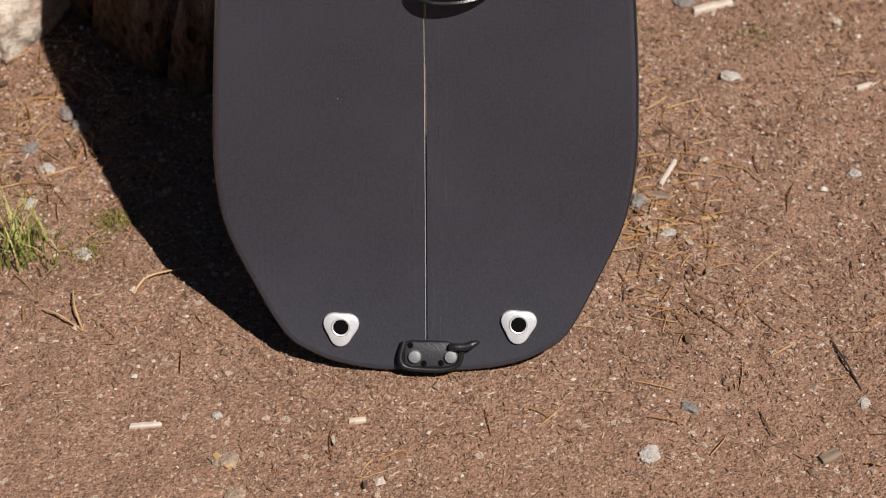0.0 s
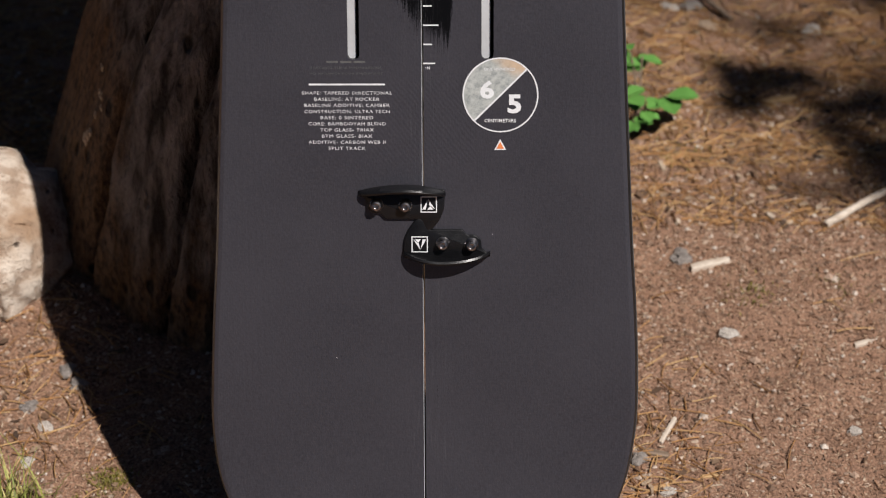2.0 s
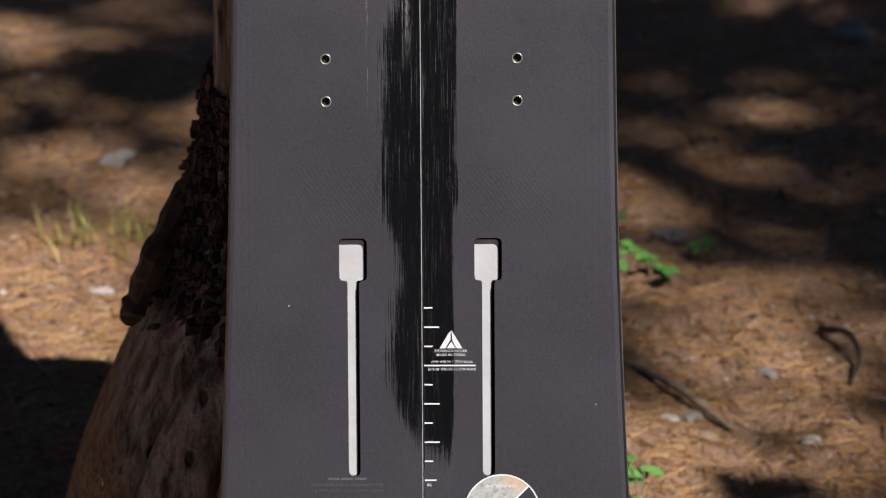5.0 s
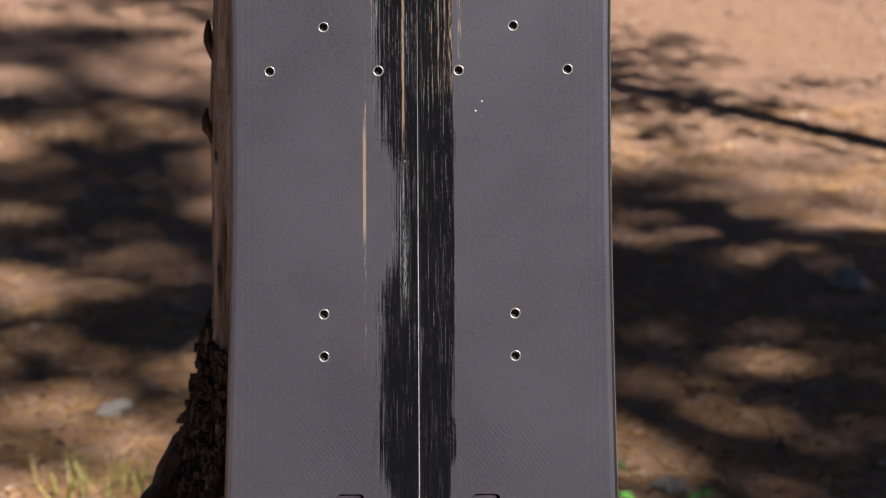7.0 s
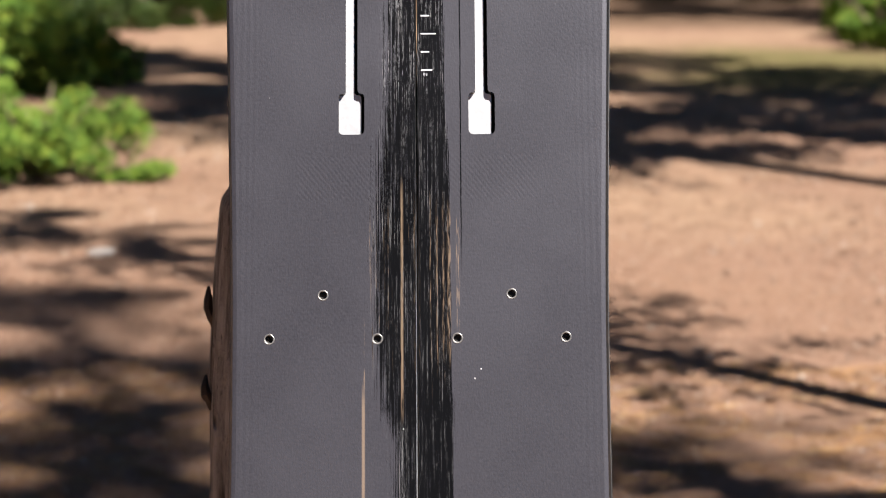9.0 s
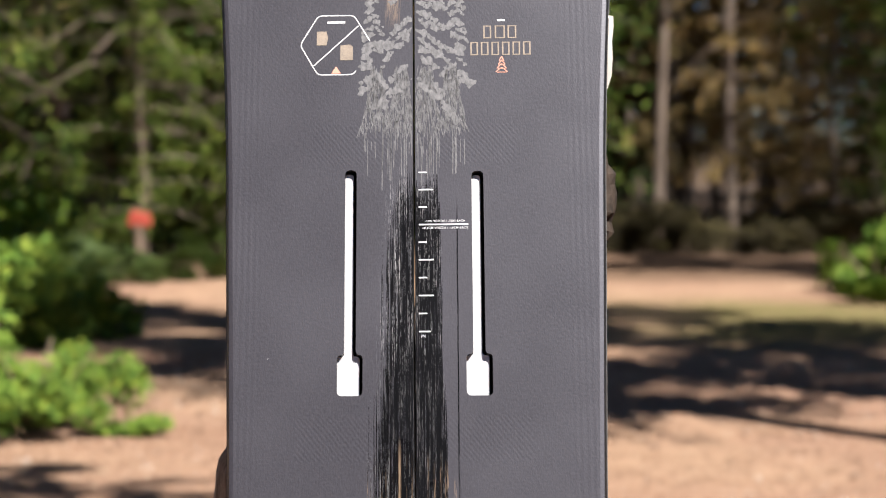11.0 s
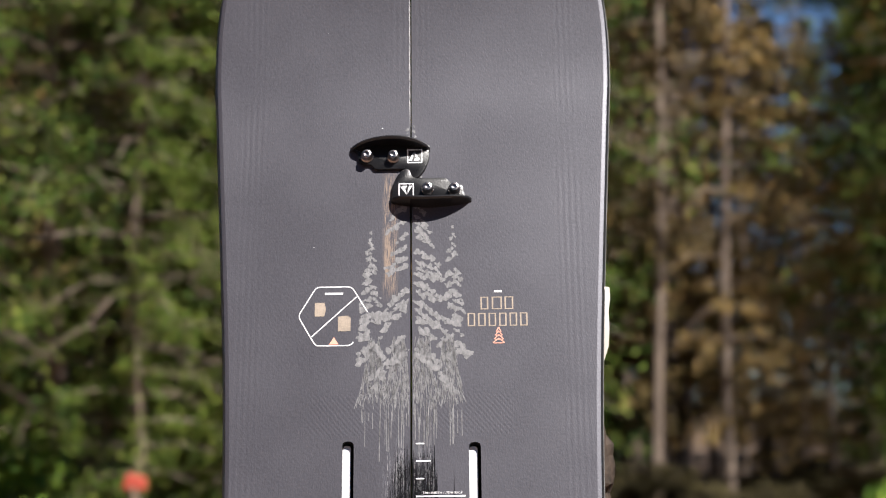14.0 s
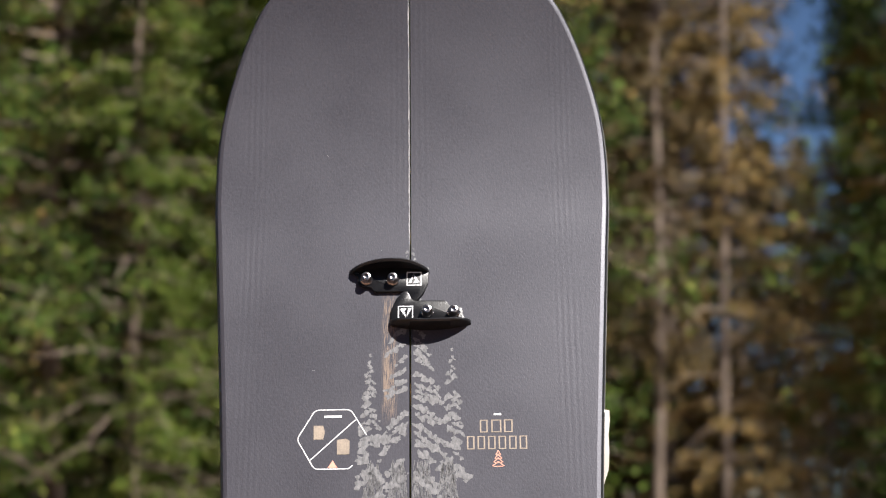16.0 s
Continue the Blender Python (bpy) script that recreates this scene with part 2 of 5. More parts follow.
    # pale scratches in the upper stretch, a few lower down
    sc = g.noise(g.vec(g.m("MULTIPLY", u, 1500.0), g.m("MULTIPLY", s, 20.0), 21.0), 1.0, 4.0, 0.7)
    dots = g.noise(g.vec(g.m("MULTIPLY", u, 2200.0), g.m("MULTIPLY", g.m("ADD", s, u), 260.0), 31.0), 1.0, 2.0, 0.6)
    pale = g.m("MULTIPLY", g.m("MULTIPLY", g.step(sc, 0.555, 0.595), g.step(dots, 0.46, 0.54)), g.m("MULTIPLY", g.step(s, 0.965, 1.03), g.step(s, 1.15, 1.12)))
    pale = g.m("MULTIPLY", pale, inside)
    col = g.mix(g.m("MULTIPLY", pale, 0.62), col, (0.30, 0.30, 0.31))
    bold = g.m("MULTIPLY", g.step(g.m("ABSOLUTE", g.m("ADD", u, 0.0112)), 0.0032, 0.0008), g.m("MULTIPLY", g.step(s, 1.04, 1.07), g.step(s, 1.10, 1.08)))
    bold = g.m("MULTIPLY", bold, g.m("MULTIPLY", g.step(dots, 0.44, 0.52), g.step(sc, 0.46, 0.54)))
    col = g.mix(g.m("MULTIPLY", bold, 0.75), col, (0.42, 0.42, 0.43))
    few = g.m("MULTIPLY", g.m("MULTIPLY", g.step(sc, 0.585, 0.63), inside), g.m("MULTIPLY", g.step(s, 0.60, 0.72, 0.25, 1.0), g.step(s, 0.98, 0.90)))
    col = g.mix(g.m("MULTIPLY", g.m("MULTIPLY", few, g.step(dots, 0.38, 0.50)), 0.55), col, (0.17, 0.17, 0.175))
    more = g.m("MULTIPLY", g.m("MULTIPLY", g.step(sc, 0.565, 0.61), g.m("MULTIPLY", inside, g.step(dots, 0.42, 0.52))), g.m("MULTIPLY", g.step(s, 0.80, 0.90), g.step(s, 1.04, 0.99)))
    col = g.mix(g.m("MULTIPLY", more, 0.42), col, (0.20, 0.20, 0.205))
    left_grey = g.m("MULTIPLY", g.step(g.m("ABSOLUTE", g.m("ADD", u, 0.0095)), 0.004, 0.001), g.m("MULTIPLY", g.step(s, 0.68, 0.71), g.step(s, 0.80, 0.77)))
    col = g.mix(g.m("MULTIPLY", g.m("MULTIPLY", left_grey, g.m("MULTIPLY", g.step(sc, 0.49, 0.55), g.step(dots, 0.42, 0.52))), 0.55), col, (0.24, 0.24, 0.245))
    # tan wood showing in the middle
    wd = g.noise(g.vec(g.m("MULTIPLY", u, 900.0), g.m("MULTIPLY", s, 5.0), 40.0), 1.0, 2.0, 0.6)
    wd2 = g.noise(g.vec(g.m("MULTIPLY", u, 1900.0), g.m("MULTIPLY", s, 75.0), 50.0), 1.0, 2.0, 0.6)
    mid = g.m("MULTIPLY", g.step(s, 0.80, 0.85), g.step(s, 0.945, 0.91))
    wood = g.m("MULTIPLY", g.m("MULTIPLY", g.step(wd, 0.62, 0.70), g.step(wd2, 0.46, 0.60)), g.m("MULTIPLY", mid, inside))

    # single long tan lines
    def line(u0, w, s0, s1, level):
        a = g.step(g.m("ABSOLUTE", g.m("SUBTRACT", g.m("ADD", u, g.m("MULTIPLY", jig, 0.12)), u0)), w, w * 0.4)
        b = g.m("MULTIPLY", g.step(s, s0, s0 + 0.02), g.step(s, s1, s1 - 0.02))
        return g.m("MULTIPLY", g.m("MULTIPLY", a, b), g.step(g.m("ADD", wd2, level), 0.42, 0.54))

    for args in ((-0.0346, 0.0013, 0.730, 0.822, 0.20), (-0.0342, 0.0008, 0.655, 0.87, -0.12), (-0.0098, 0.0011, 0.79, 0.955, 0.03), (-0.0098, 0.0005, 0.80, 0.955, 0.2), (0.0085, 0.0005, 0.83, 0.945, -0.06), (0.0128, 0.0006, 0.82, 0.94, -0.04),
                 (0.0168, 0.0010, 0.83, 0.945, -0.07), (0.0205, 0.0016, 0.825, 0.94, -0.05), (0.0262, 0.0016, 0.845, 0.935, -0.08), (-0.030, 0.0010, 0.88, 0.935, -0.10),
                 (-0.0145, 0.0065, 1.235, 1.345, -0.05), (-0.0165, 0.0030, 1.245, 1.30, 0.05)):
        wood = g.m("MAXIMUM", wood, line(*args))
    col = g.mix(g.m("MULTIPLY", wood, 0.58), col, (0.31, 0.222, 0.150))
    g.color(col)
    edge = g.step(g.m("ABSOLUTE", g.m("SUBTRACT", g.m("ABSOLUTE", u), 0.112)), 0.014, 0.004)
    centre = g.m("MULTIPLY", g.step(g.m("ABSOLUTE", u), 0.020, 0.010), g.m("MAXIMUM", g.step(s, 0.36, 0.2), g.step(s, 1.38, 1.46)))
    coarse = g.m("SINE", g.m("MULTIPLY", g.m("ADD", u, g.m("MULTIPLY", wobble, 0.25)), 1500.0))
    h = g.m("ADD", g.m("MULTIPLY", weft, 0.03), g.m("MULTIPLY", warp, 0.04))
    h = g.m("ADD", h, g.m("MULTIPLY", g.m("MULTIPLY", diag, patch), 0.055))
    h = g.m("ADD", h, g.m("MULTIPLY", g.m("MULTIPLY", coarse, g.m("MULTIPLY", g.m("MAXIMUM", edge, centre), g.step(low, 0.35, 0.6, 0.3, 1.0))), 0.09))
    h = g.m("ADD", h, g.m("MULTIPLY", fine, 0.40))
    h = g.m("MULTIPLY", h, g.m("SUBTRACT", 1.0, g.m("MULTIPLY", cover, 0.6)))
    g.bump(h, 0.28, 0.0006)
    rg = g.m("ADD", g.step(low, 0.2, 0.8, 0.38, 0.45), g.m("MULTIPLY", cover, -0.12))
    g.rough(rg)
    g.put(g.b.inputs["Specular IOR Level"], g.m("SUBTRACT", 0.62, g.m("MULTIPLY", cover, 0.50)))
    return g.mat


deck_mat = deck_material()
edge_mat = plain("black_edge", (0.012, 0.012, 0.013), 0.42, 0.0, 400, 0.2, 0.1)
# seam wall: pale stretches paint in sunlight on it, the black stretch its shade
seam_graph = Graph("lit_seam_wall", 0.6)
_, seam_y, _ = seam_graph.xyz(seam_graph.coords())
seam_noise = seam_graph.noise(seam_graph.stretch(seam_graph.coords(), (1, 0.3, 1)), 300.0, 3.0)
seam_dark = seam_graph.m("MULTIPLY", seam_graph.step(seam_graph.m("ADD", seam_y, seam_graph.m("MULTIPLY", seam_noise, 0.3)), 0.80, 1.15), seam_graph.step(seam_y, 1.39, 1.36))
seam_graph.color(seam_graph.mix(seam_dark, (0.62, 0.64, 0.68), (0.012, 0.012, 0.013)))
seam_mat = seam_graph.mat
base_mat = plain("board_base", (0.02, 0.02, 0.021), 0.5, 0.0, 200, 0.1, 0.05)
rim_mat = plain("scuffed_steel_rim", (0.11, 0.108, 0.106), 0.5, 0.6, 300, 0.3, 0.1)
screw_mat = plain("zinc_screw", (0.50, 0.50, 0.49), 0.38, 0.75, 700, 0.1, 0.1)
cast_mat = plain("cast_aluminium", (0.66, 0.66, 0.67), 0.42, 0.35, 700, 0.08, 0.1)
white_mat = plain("satin_track_metal", (0.58, 0.585, 0.60), 0.35, 0.25, 25, 0.09, 0.05, 0.7)
black_mat = plain("black_moulded_plastic", (0.010, 0.010, 0.011), 0.40, 0.0, 600, 0.2, 0.12)
# near-black that puts the shade of slots and bores into the colour
hole_mat = plain("bore_shade_black", (0.004, 0.004, 0.004), 0.9, 0.0, 200, 0.2, 0.0, 0.05)
ink_mat = plain("white_print", (0.70, 0.71, 0.73), 0.55, 0.0, 1500, 0.10, 0.0)
faint_mat = plain("faint_grey_print", (0.10, 0.10, 0.10), 0.55, 0.0, 1500, 0.25, 0.0)
gold_mat = plain("tan_print", (0.25, 0.205, 0.160), 0.55, 0.0, 1200, 0.3, 0.0)
orange_mat = plain("orange_print", (0.72, 0.22, 0.07), 0.55, 0.0, 900, 0.1, 0.0)
pink_mat = plain("salmon_print", (0.62, 0.30, 0.22), 0.55, 0.0, 900, 0.1, 0.0)


def patina_print():
    g = Graph("weathered_grey_print", 0.55)
    v = g.coords()
    f = g.noise(v, 260.0, 5.0, 0.7)
    n = g.noise(v, 55.0, 2.0)
    col = g.ramp(f, (0.3, (0.20, 0.22, 0.22)), (0.5, (0.36, 0.38, 0.37)), (0.75, (0.52, 0.53, 0.51)))
    x, y, _ = g.xyz(v)
    warm = g.step(g.m("ADD", g.m("ADD", x, y), g.m("MULTIPLY", n, 0.03)), 0.482, 0.500)
    g.color(g.mix(g.m("MULTIPLY", warm, 0.8), col, (0.55, 0.38, 0.24)))
    return g.mat


def tree_print():
    g = Graph("silver_tree_print", 0.55)
    v = g.coords()
    f = g.noise(g.stretch(v, (1.0, 0.5, 1.0)), 420.0, 4.0, 0.7)
    g.color(g.ramp(f, (0.32, (0.075, 0.075, 0.08)), (0.55, (0.15, 0.15, 0.156)), (0.8, (0.23, 0.23, 0.236))))
    return g.mat


patina_mat, treeprint_mat = patina_print(), tree_print()

# ---- the splitboard: leaning back about 20 degrees, tail on the ground ----
BOARD = Matrix(((0.99989, -0.01507, 0.0, 0.0), (0.00522, 0.34603, -0.93821, 0.0), (0.01414, 0.93810, 0.34607, -0.0329), (0, 0, 0, 1)))
board = thing("splitboard", BOARD, "charcoal splitboard snowboard with black brush stroke leaning on a dead stump", "snowboard")
HALF = [(0.0, 0.0298), (0.030, 0.0305), (0.055, 0.0342), (0.0765, 0.0418), (0.097, 0.0566), (0.1175, 0.0955), (0.1345, 0.1357), (0.1415, 0.1765),
        (0.1420, 0.216), (0.1403, 0.255), (0.1371, 0.302), (0.1345, 0.350), (0.1300, 0.436), (0.1268, 0.512), (0.1240, 0.588), (0.1207, 0.722), (0.1203, 0.82),
        (0.1212, 0.905), (0.1252, 1.064), (0.1290, 1.19), (0.1395, 1.3675), (0.1423, 1.414), (0.1418, 1.458), (0.1375, 1.491), (0.1275, 1.529),
        (0.1165, 1.557), (0.1065, 1.574), (0.089, 1.592), (0.064, 1.608), (0.034, 1.617), (0.0, 1.620)]


def tail_kick(s):
    return 0.9 * max(0.0, 0.12 - s) ** 2


HALF = [(x, y + 0.435 * tail_kick(y)) for x, y in HALF]


def rocker(s):
    return 0.9 * max(0.0, s - 1.40) ** 2 + 0.38 * max(0.0, 0.19 - s) ** 2 + tail_kick(s)


def insert_places(side):
    return [(0.0605 * side, 0.6920), (0.0605 * side, 0.6652), (0.0605 * side, 0.8753), (0.0949 * side, 0.8471), (0.0256 * side, 0.8469)]


def slot_outline(cx, head, s_head, s_neck, s_far, w_head, w_neck):
    """A long slot with a wide rectangular mouth; head is +1 where the mouth is at the upper end."""
    a, b = w_head / 2, w_neck / 2
    pts = [(cx - a, s_head), (cx - a, s_neck), (cx - b, s_neck), (cx - b, s_far), (cx + b, s_far), (cx + b, s_neck), (cx + a, s_neck), (cx + a, s_head)]
    if head < 0:
        pts = pts[::-1]
    return rounded(pts, 0.0035, 4)


TRACKS = {-1: [(-0.0442, 1, 0.5785, 0.5515, 0.4262, 0.0178, 0.0076), (-0.0424, -1, 0.9810, 1.0085, 1.1365, 0.0168, 0.0078)],
          1: [(0.0417, 1, 0.5785, 0.5515, 0.4262, 0.0174, 0.0078), (0.0425, -1, 0.9805, 1.0085, 1.1350, 0.0172, 0.0080)]}
SLOTS = {side: [slot_outline(*d) for d in dims] for side, dims in TRACKS.items()}


def strip_outline(cx, head, s_head, s_neck, s_far, w_head, w_neck):
    """The white strip in a slot: narrower than the channel, short of its upper end."""
    a, b = w_head / 2 - 0.0011, w_neck / 2 - 0.0011
    cx -= 0.0011
    up, low = (0.0012, 0.0) if head > 0 else (0.0, 0.0016)
    pts = [(cx - a, s_head - up), (cx - a, s_neck), (cx - b, s_neck), (cx - b, s_far - low), (cx + b, s_far - low), (cx + b, s_neck), (cx + a, s_neck), (cx + a, s_head - up)]
    return rounded(pts if head > 0 else pts[::-1], 0.0024, 4)


def half_deck(side):
    bulge = 0.0038 if side < 0 else 0.0
    def spread(y):
        """The half on the sunny side is a touch wider from the waist to the nose."""
        f = max(0.0, min(1.0, (y - 0.55) / 0.2)) * max(0.0, min(1.0, (1.60 - y) / 0.12))
        return 0.0020 * f if side > 0 else 0.0

    outer = smooth_curve([(x + spread(y) * min(1.0, x / 0.08) + bulge * math.exp(-((y - 0.125) / 0.065) ** 2) * min(1.0, x / 0.08), y, 0) for x, y in HALF], 6)
    gap = 0.00036
    edge = [p for p in outer if p.x >= gap]
    ring = [(gap, outer[0].y)] + [(p.x, p.y) for p in edge] + [(gap, outer[-1].y)]
    seam = [(gap, y) for y in np.linspace(outer[-1].y, outer[0].y, 60)[1:-1]]
    pts = [(x * side, y) for x, y in ring + seam]
    n_outer = len(ring)
    if side < 0:
        pts = pts[::-1]
    k = len(pts)
    is_seam = [abs(abs(x) - gap) < 1e-6 for x, _ in pts]
    bm = bmesh.new()
    rings = []
    for inset, depth in ((0.0048, 0.0), (0.0020, -0.0009), (0.0005, -0.0032), (0.0, -0.0078), (-0.0005, -0.0081), (-0.0005, -0.0098)):
        loop = []
        for i, (x, y) in enumerate(pts):
            p = Vector((x, y))
            a, b = (p - Vector(pts[i - 1])).normalized(), (Vector(pts[(i + 1) % k]) - p).normalized()
            t = a + b
            nrm = Vector((-t.y, t.x)).normalized() if t.length > 1e-5 else Vector((0, 0))
            w = inset * (0.08 if is_seam[i] else 1.0)
            if is_seam[i] and (not is_seam[i - 1] or not is_seam[(i + 1) % k]):
                q = p + Vector((side * inset * 0.08, inset * (1 if y < 0.8 else -1)))
            else:
                q = p + nrm * w
            loop.append(bm.verts.new((q.x, q.y, depth)))
        rings.append(loop)
    for r, (lo, hi) in enumerate(zip(rings[1:], rings)):
        for i in range(k):
            f = bm.faces.new((lo[i], lo[(i + 1) % k], hi[(i + 1) % k], hi[i]))
            f.material_index = (2 if side < 0 else 1) if is_seam[i] and is_seam[(i + 1) % k] else (0, 1, 1, 4, 4)[r]
    f = bm.faces.new(rings[-1][::-1])
    f.material_index = 3
    top = [bm.edges.get((rings[0][i], rings[0][(i + 1) % k])) for i in range(k)]
    for hole in SLOTS[side] + [circle_points(x, y, 0.0036, 14) for x, y in insert_places(side)]:
        hi = [bm.verts.new((x, y, 0.0)) for x, y in hole]
        lo = [bm.verts.new((x, y, -0.0066)) for x, y in hole]
        h = len(hole)
        for i in range(h):
            top.append(bm.edges.new((hi[i], hi[(i + 1) % h])))
        for i in range(h):
            f = bm.faces.new((hi[i], hi[(i + 1) % h], lo[(i + 1) % h], lo[i]))
            f.material_index = 1
    bmesh.ops.triangle_fill(bm, use_beauty=True, use_dissolve=False, edges=top, normal=(0, 0, 1))
    for y in list(np.arange(0.035, 0.20, 0.012)) + list(np.arange(1.388, 1.62, 0.010)):
        bmesh.ops.bisect_plane(bm, geom=bm.verts[:] + bm.edges[:] + bm.faces[:], plane_co=(0, y, 0), plane_no=(0, 1, 0))
    for vtx in bm.verts:
        vtx.co.z += rocker(vtx.co.y)
    bmesh.ops.recalc_face_normals(bm, faces=bm.faces[:])
    return bm


def true_normals(me):
    """Normals of the upper face from the bend itself, so that the long triangles don't show."""
    out = [(0.0, 0.0, 0.0)] * len(me.loops)
    for p in me.polygons:
        if all(abs(me.vertices[i].co.z - rocker(me.vertices[i].co.y)) < 1e-6 for i in p.vertices):
            for li in p.loop_indices:
                y = me.vertices[me.loops[li].vertex_index].co.y
                slope = (rocker(y + 0.001) - rocker(y - 0.001)) / 0.002
                out[li] = tuple(Vector((0.0, -slope, 1.0)).normalized())
    me.normals_split_custom_set(out)


for side in (-1, 1):
    deck = part("deck_half", half_deck(side), [deck_mat, edge_mat, seam_mat, base_mat, rim_mat], board, "charcoal woven deck half with painted stroke", smooth=28)
    true_normals(deck.data)
for side in (-1, 1):
    for k_slot, hole in enumerate(SLOTS[side]):
        c = Vector((sum(p[0] for p in hole) / len(hole), sum(p[1] for p in hole) / len(hole)))
        shrunk = [tuple(c + (Vector(p) - c) * 0.9995) for p in hole]
        strip = strip_outline(*TRACKS[side][k_slot])
        track = part("binding_track", slab(strip, -0.0070, -0.0044), white_mat, board, "satin white recessed binding track")
        # black floor stands in for the shadow beside the strip
        part("channel", slab(shrunk, -0.0080, -0.0064), hole_mat, track, "channel floor beside the track, its shade coloured black")


def insert_mesh():
    bm = lathe([(0.0035, -0.0045), (0.0035, 0.0001), (0.0031, 0.0003), (0.0026, 0.0001), (0.0024, -0.0030)], 16)
    bm.faces.ensure_lookup_table()
    return bm


ins_me = mesh_of("threaded_insert", insert_mesh(), [plain("dull_insert_metal", (0.24, 0.232, 0.225), 0.45, 0.6, 700, 0.2, 0.1), plain("threaded_bore", (0.035, 0.032, 0.028), 0.6, 0.3, 900, 0.4, 0.3)], smooth=40)
for p in ins_me.polygons:
    if p.center.z < -0.001 and (Vector(p.center).xy.length < 0.0028):
        p.material_index = 1
for side in (-1, 1):
    for x, y in insert_places(side):
        ob = new("threaded_insert", ins_me)
        ob.parent, ob.matrix_basis = board, pose(x, y, 0)

# tail pucks: rounded triangles with a bore
puck_outline = [(0.0117 * (1 + 0.135 * math.cos(3 * a + math.pi * 1.5)) * math.cos(a), 0.0117 * (1 + 0.135 * math.cos(3 * a + math.pi * 1.5)) * math.sin(a)) for a in np.linspace(0, math.tau, 42, endpoint=False)]
for x, y, turn in ((-0.0590, 0.0640, -4), (0.0632, 0.0662, -4)):
    puck = part("tail_puck", slab(puck_outline, -0.001, 0.0028, 0.0012), cast_mat, board, "cast aluminium rounded-triangle puck", smooth=35,
                m=pose(x, y, rocker(y), -10, 0, turn))
    part("bore", lathe([(0.0053, 0.0), (0.0053, 0.0030), (0.0050, 0.0031), (0.0040, 0.0029)], 24), [hole_mat], puck, m=pose(0, 0.0008, 0))
    part("rim", lathe([(0.0070, 0.0), (0.0070, 0.0028), (0.0062, 0.0036), (0.0053, 0.0032), (0.0052, 0.0)], 24), cast_mat, puck, smooth=40, m=pose(0, 0.0008, 0))

# tail clip
clip_pts = rounded([(-0.0200, 0.0285), (0.0205, 0.0285), (0.0250, 0.0375), (0.0190, 0.0495), (-0.0195, 0.0500)], 0.0095, 7)
clip = part("tail_clip", slab(clip_pts, -0.001, 0.0052, 0.0018), black_mat, board, "black plastic tail clip with two steel screws", smooth=35, m=pose(0.0012, 0.0070, 0.0222, -14))
inner = rounded([(-0.0162, 0.0322), (0.0182, 0.0322), (0.0206, 0.0385), (0.0155, 0.0488), (-0.0162, 0.0490)], 0.0060, 6)
part("face_plate", slab(inner, 0.0, 0.0058, 0.0006), plain("worn_black_plastic", (0.030, 0.030, 0.034), 0.45, 0, 500, 0.2, 0.15), clip, smooth=35)
for x in (-0.0092, 0.0156):
    part("screw", lathe([(0.0046, 0.005), (0.0046, 0.0072), (0.0040, 0.0080), (0.0020, 0.0083)], 22), screw_mat, clip, "domed steel screw", smooth=40, m=pose(x, 0.0392, 0))
for x, y in ((-0.0122, 0.0470), (-0.0030, 0.0345), (0.0088, 0.0348)):
    part("rivet", lathe([(0.0021, 0.005), (0.0021, 0.0060), (0.0012, 0.0062)], 12), hole_mat, clip, m=pose(x, y, 0))
part("rim", tube(smooth_curve([(-0.0165, 0.0492, 0.0040), (-0.0192, 0.0385, 0.0055), (-0.0160, 0.0322, 0.0060), (-0.003, 0.0302, 0.0060), (0.012, 0.0304, 0.0060), (0.0210, 0.0345, 0.0060), (0.0232, 0.0430, 0.0066)], 5),
                 [0.0018] * 31, 8), black_mat, clip, smooth=60)
part("lever", tube(smooth_curve([(0.0150, 0.0460, 0.0065), (0.0190, 0.0462, 0.0076), (0.0250, 0.0464, 0.0076), (0.0305, 0.0482, 0.0073), (0.0352, 0.0502, 0.0062)], 5),
                   list(np.linspace(0.0030, 0.0028, 15)) + [0.0027, 0.0024, 0.0021, 0.0017, 0.0012, 0.0006], 10), black_mat, clip, "short black release lever", smooth=60)

# ---- interlocking hooks, one pair below and one above ----
HOOK = rounded([(-0.0428, 0.0205), (-0.0375, 0.0165), (-0.0372, 0.0105), (-0.0330, 0.0072), (-0.0280, 0.0076), (-0.0252, 0.0036), (-0.0031, 0.0036), (-0.0005, 0.0008), (0.0010, -0.0042),
                (0.0052, -0.0036), (0.0100, 0.0025), (0.0130, 0.0100), (0.0138, 0.0230), (-0.0050, 0.0245)], 0.0018, 3)


def flange():
    """A half-moon fin that stands out from the plate's outer edge."""
    bm = bmesh.new()
    k = 26
    rows = []
    for i in range(k + 1):
        x = -0.0430 + 0.0570 * i / k
        q = (x + 0.0125) / 0.0305 if x < -0.0125 else (x + 0.0125) / 0.0268
        h = 0.0012 + 0.0126 * max(0.0, 1 - abs(q) ** 2.4) ** 0.65
        y = 0.0240 - 0.0042 * q * q
        rows.append([(x, y - 0.0014, 0.0005), (x, y - 0.0014, h - 0.0008), (x, y, h), (x, y + 0.0012, h - 0.0008), (x, y + 0.0022, 0.0005)])
    grid = [[bm.verts.new(p) for p in r] for r in rows]
    for a, b in zip(grid, grid[1:]):
        for i in range(4):
            bm.faces.new((a[i], a[i + 1], b[i + 1], b[i]))
    bm.faces.new(grid[0][::-1])
    bm.faces.new(grid[-1])
    bmesh.ops.recalc_face_normals(bm, faces=bm.faces[:])
    return bm


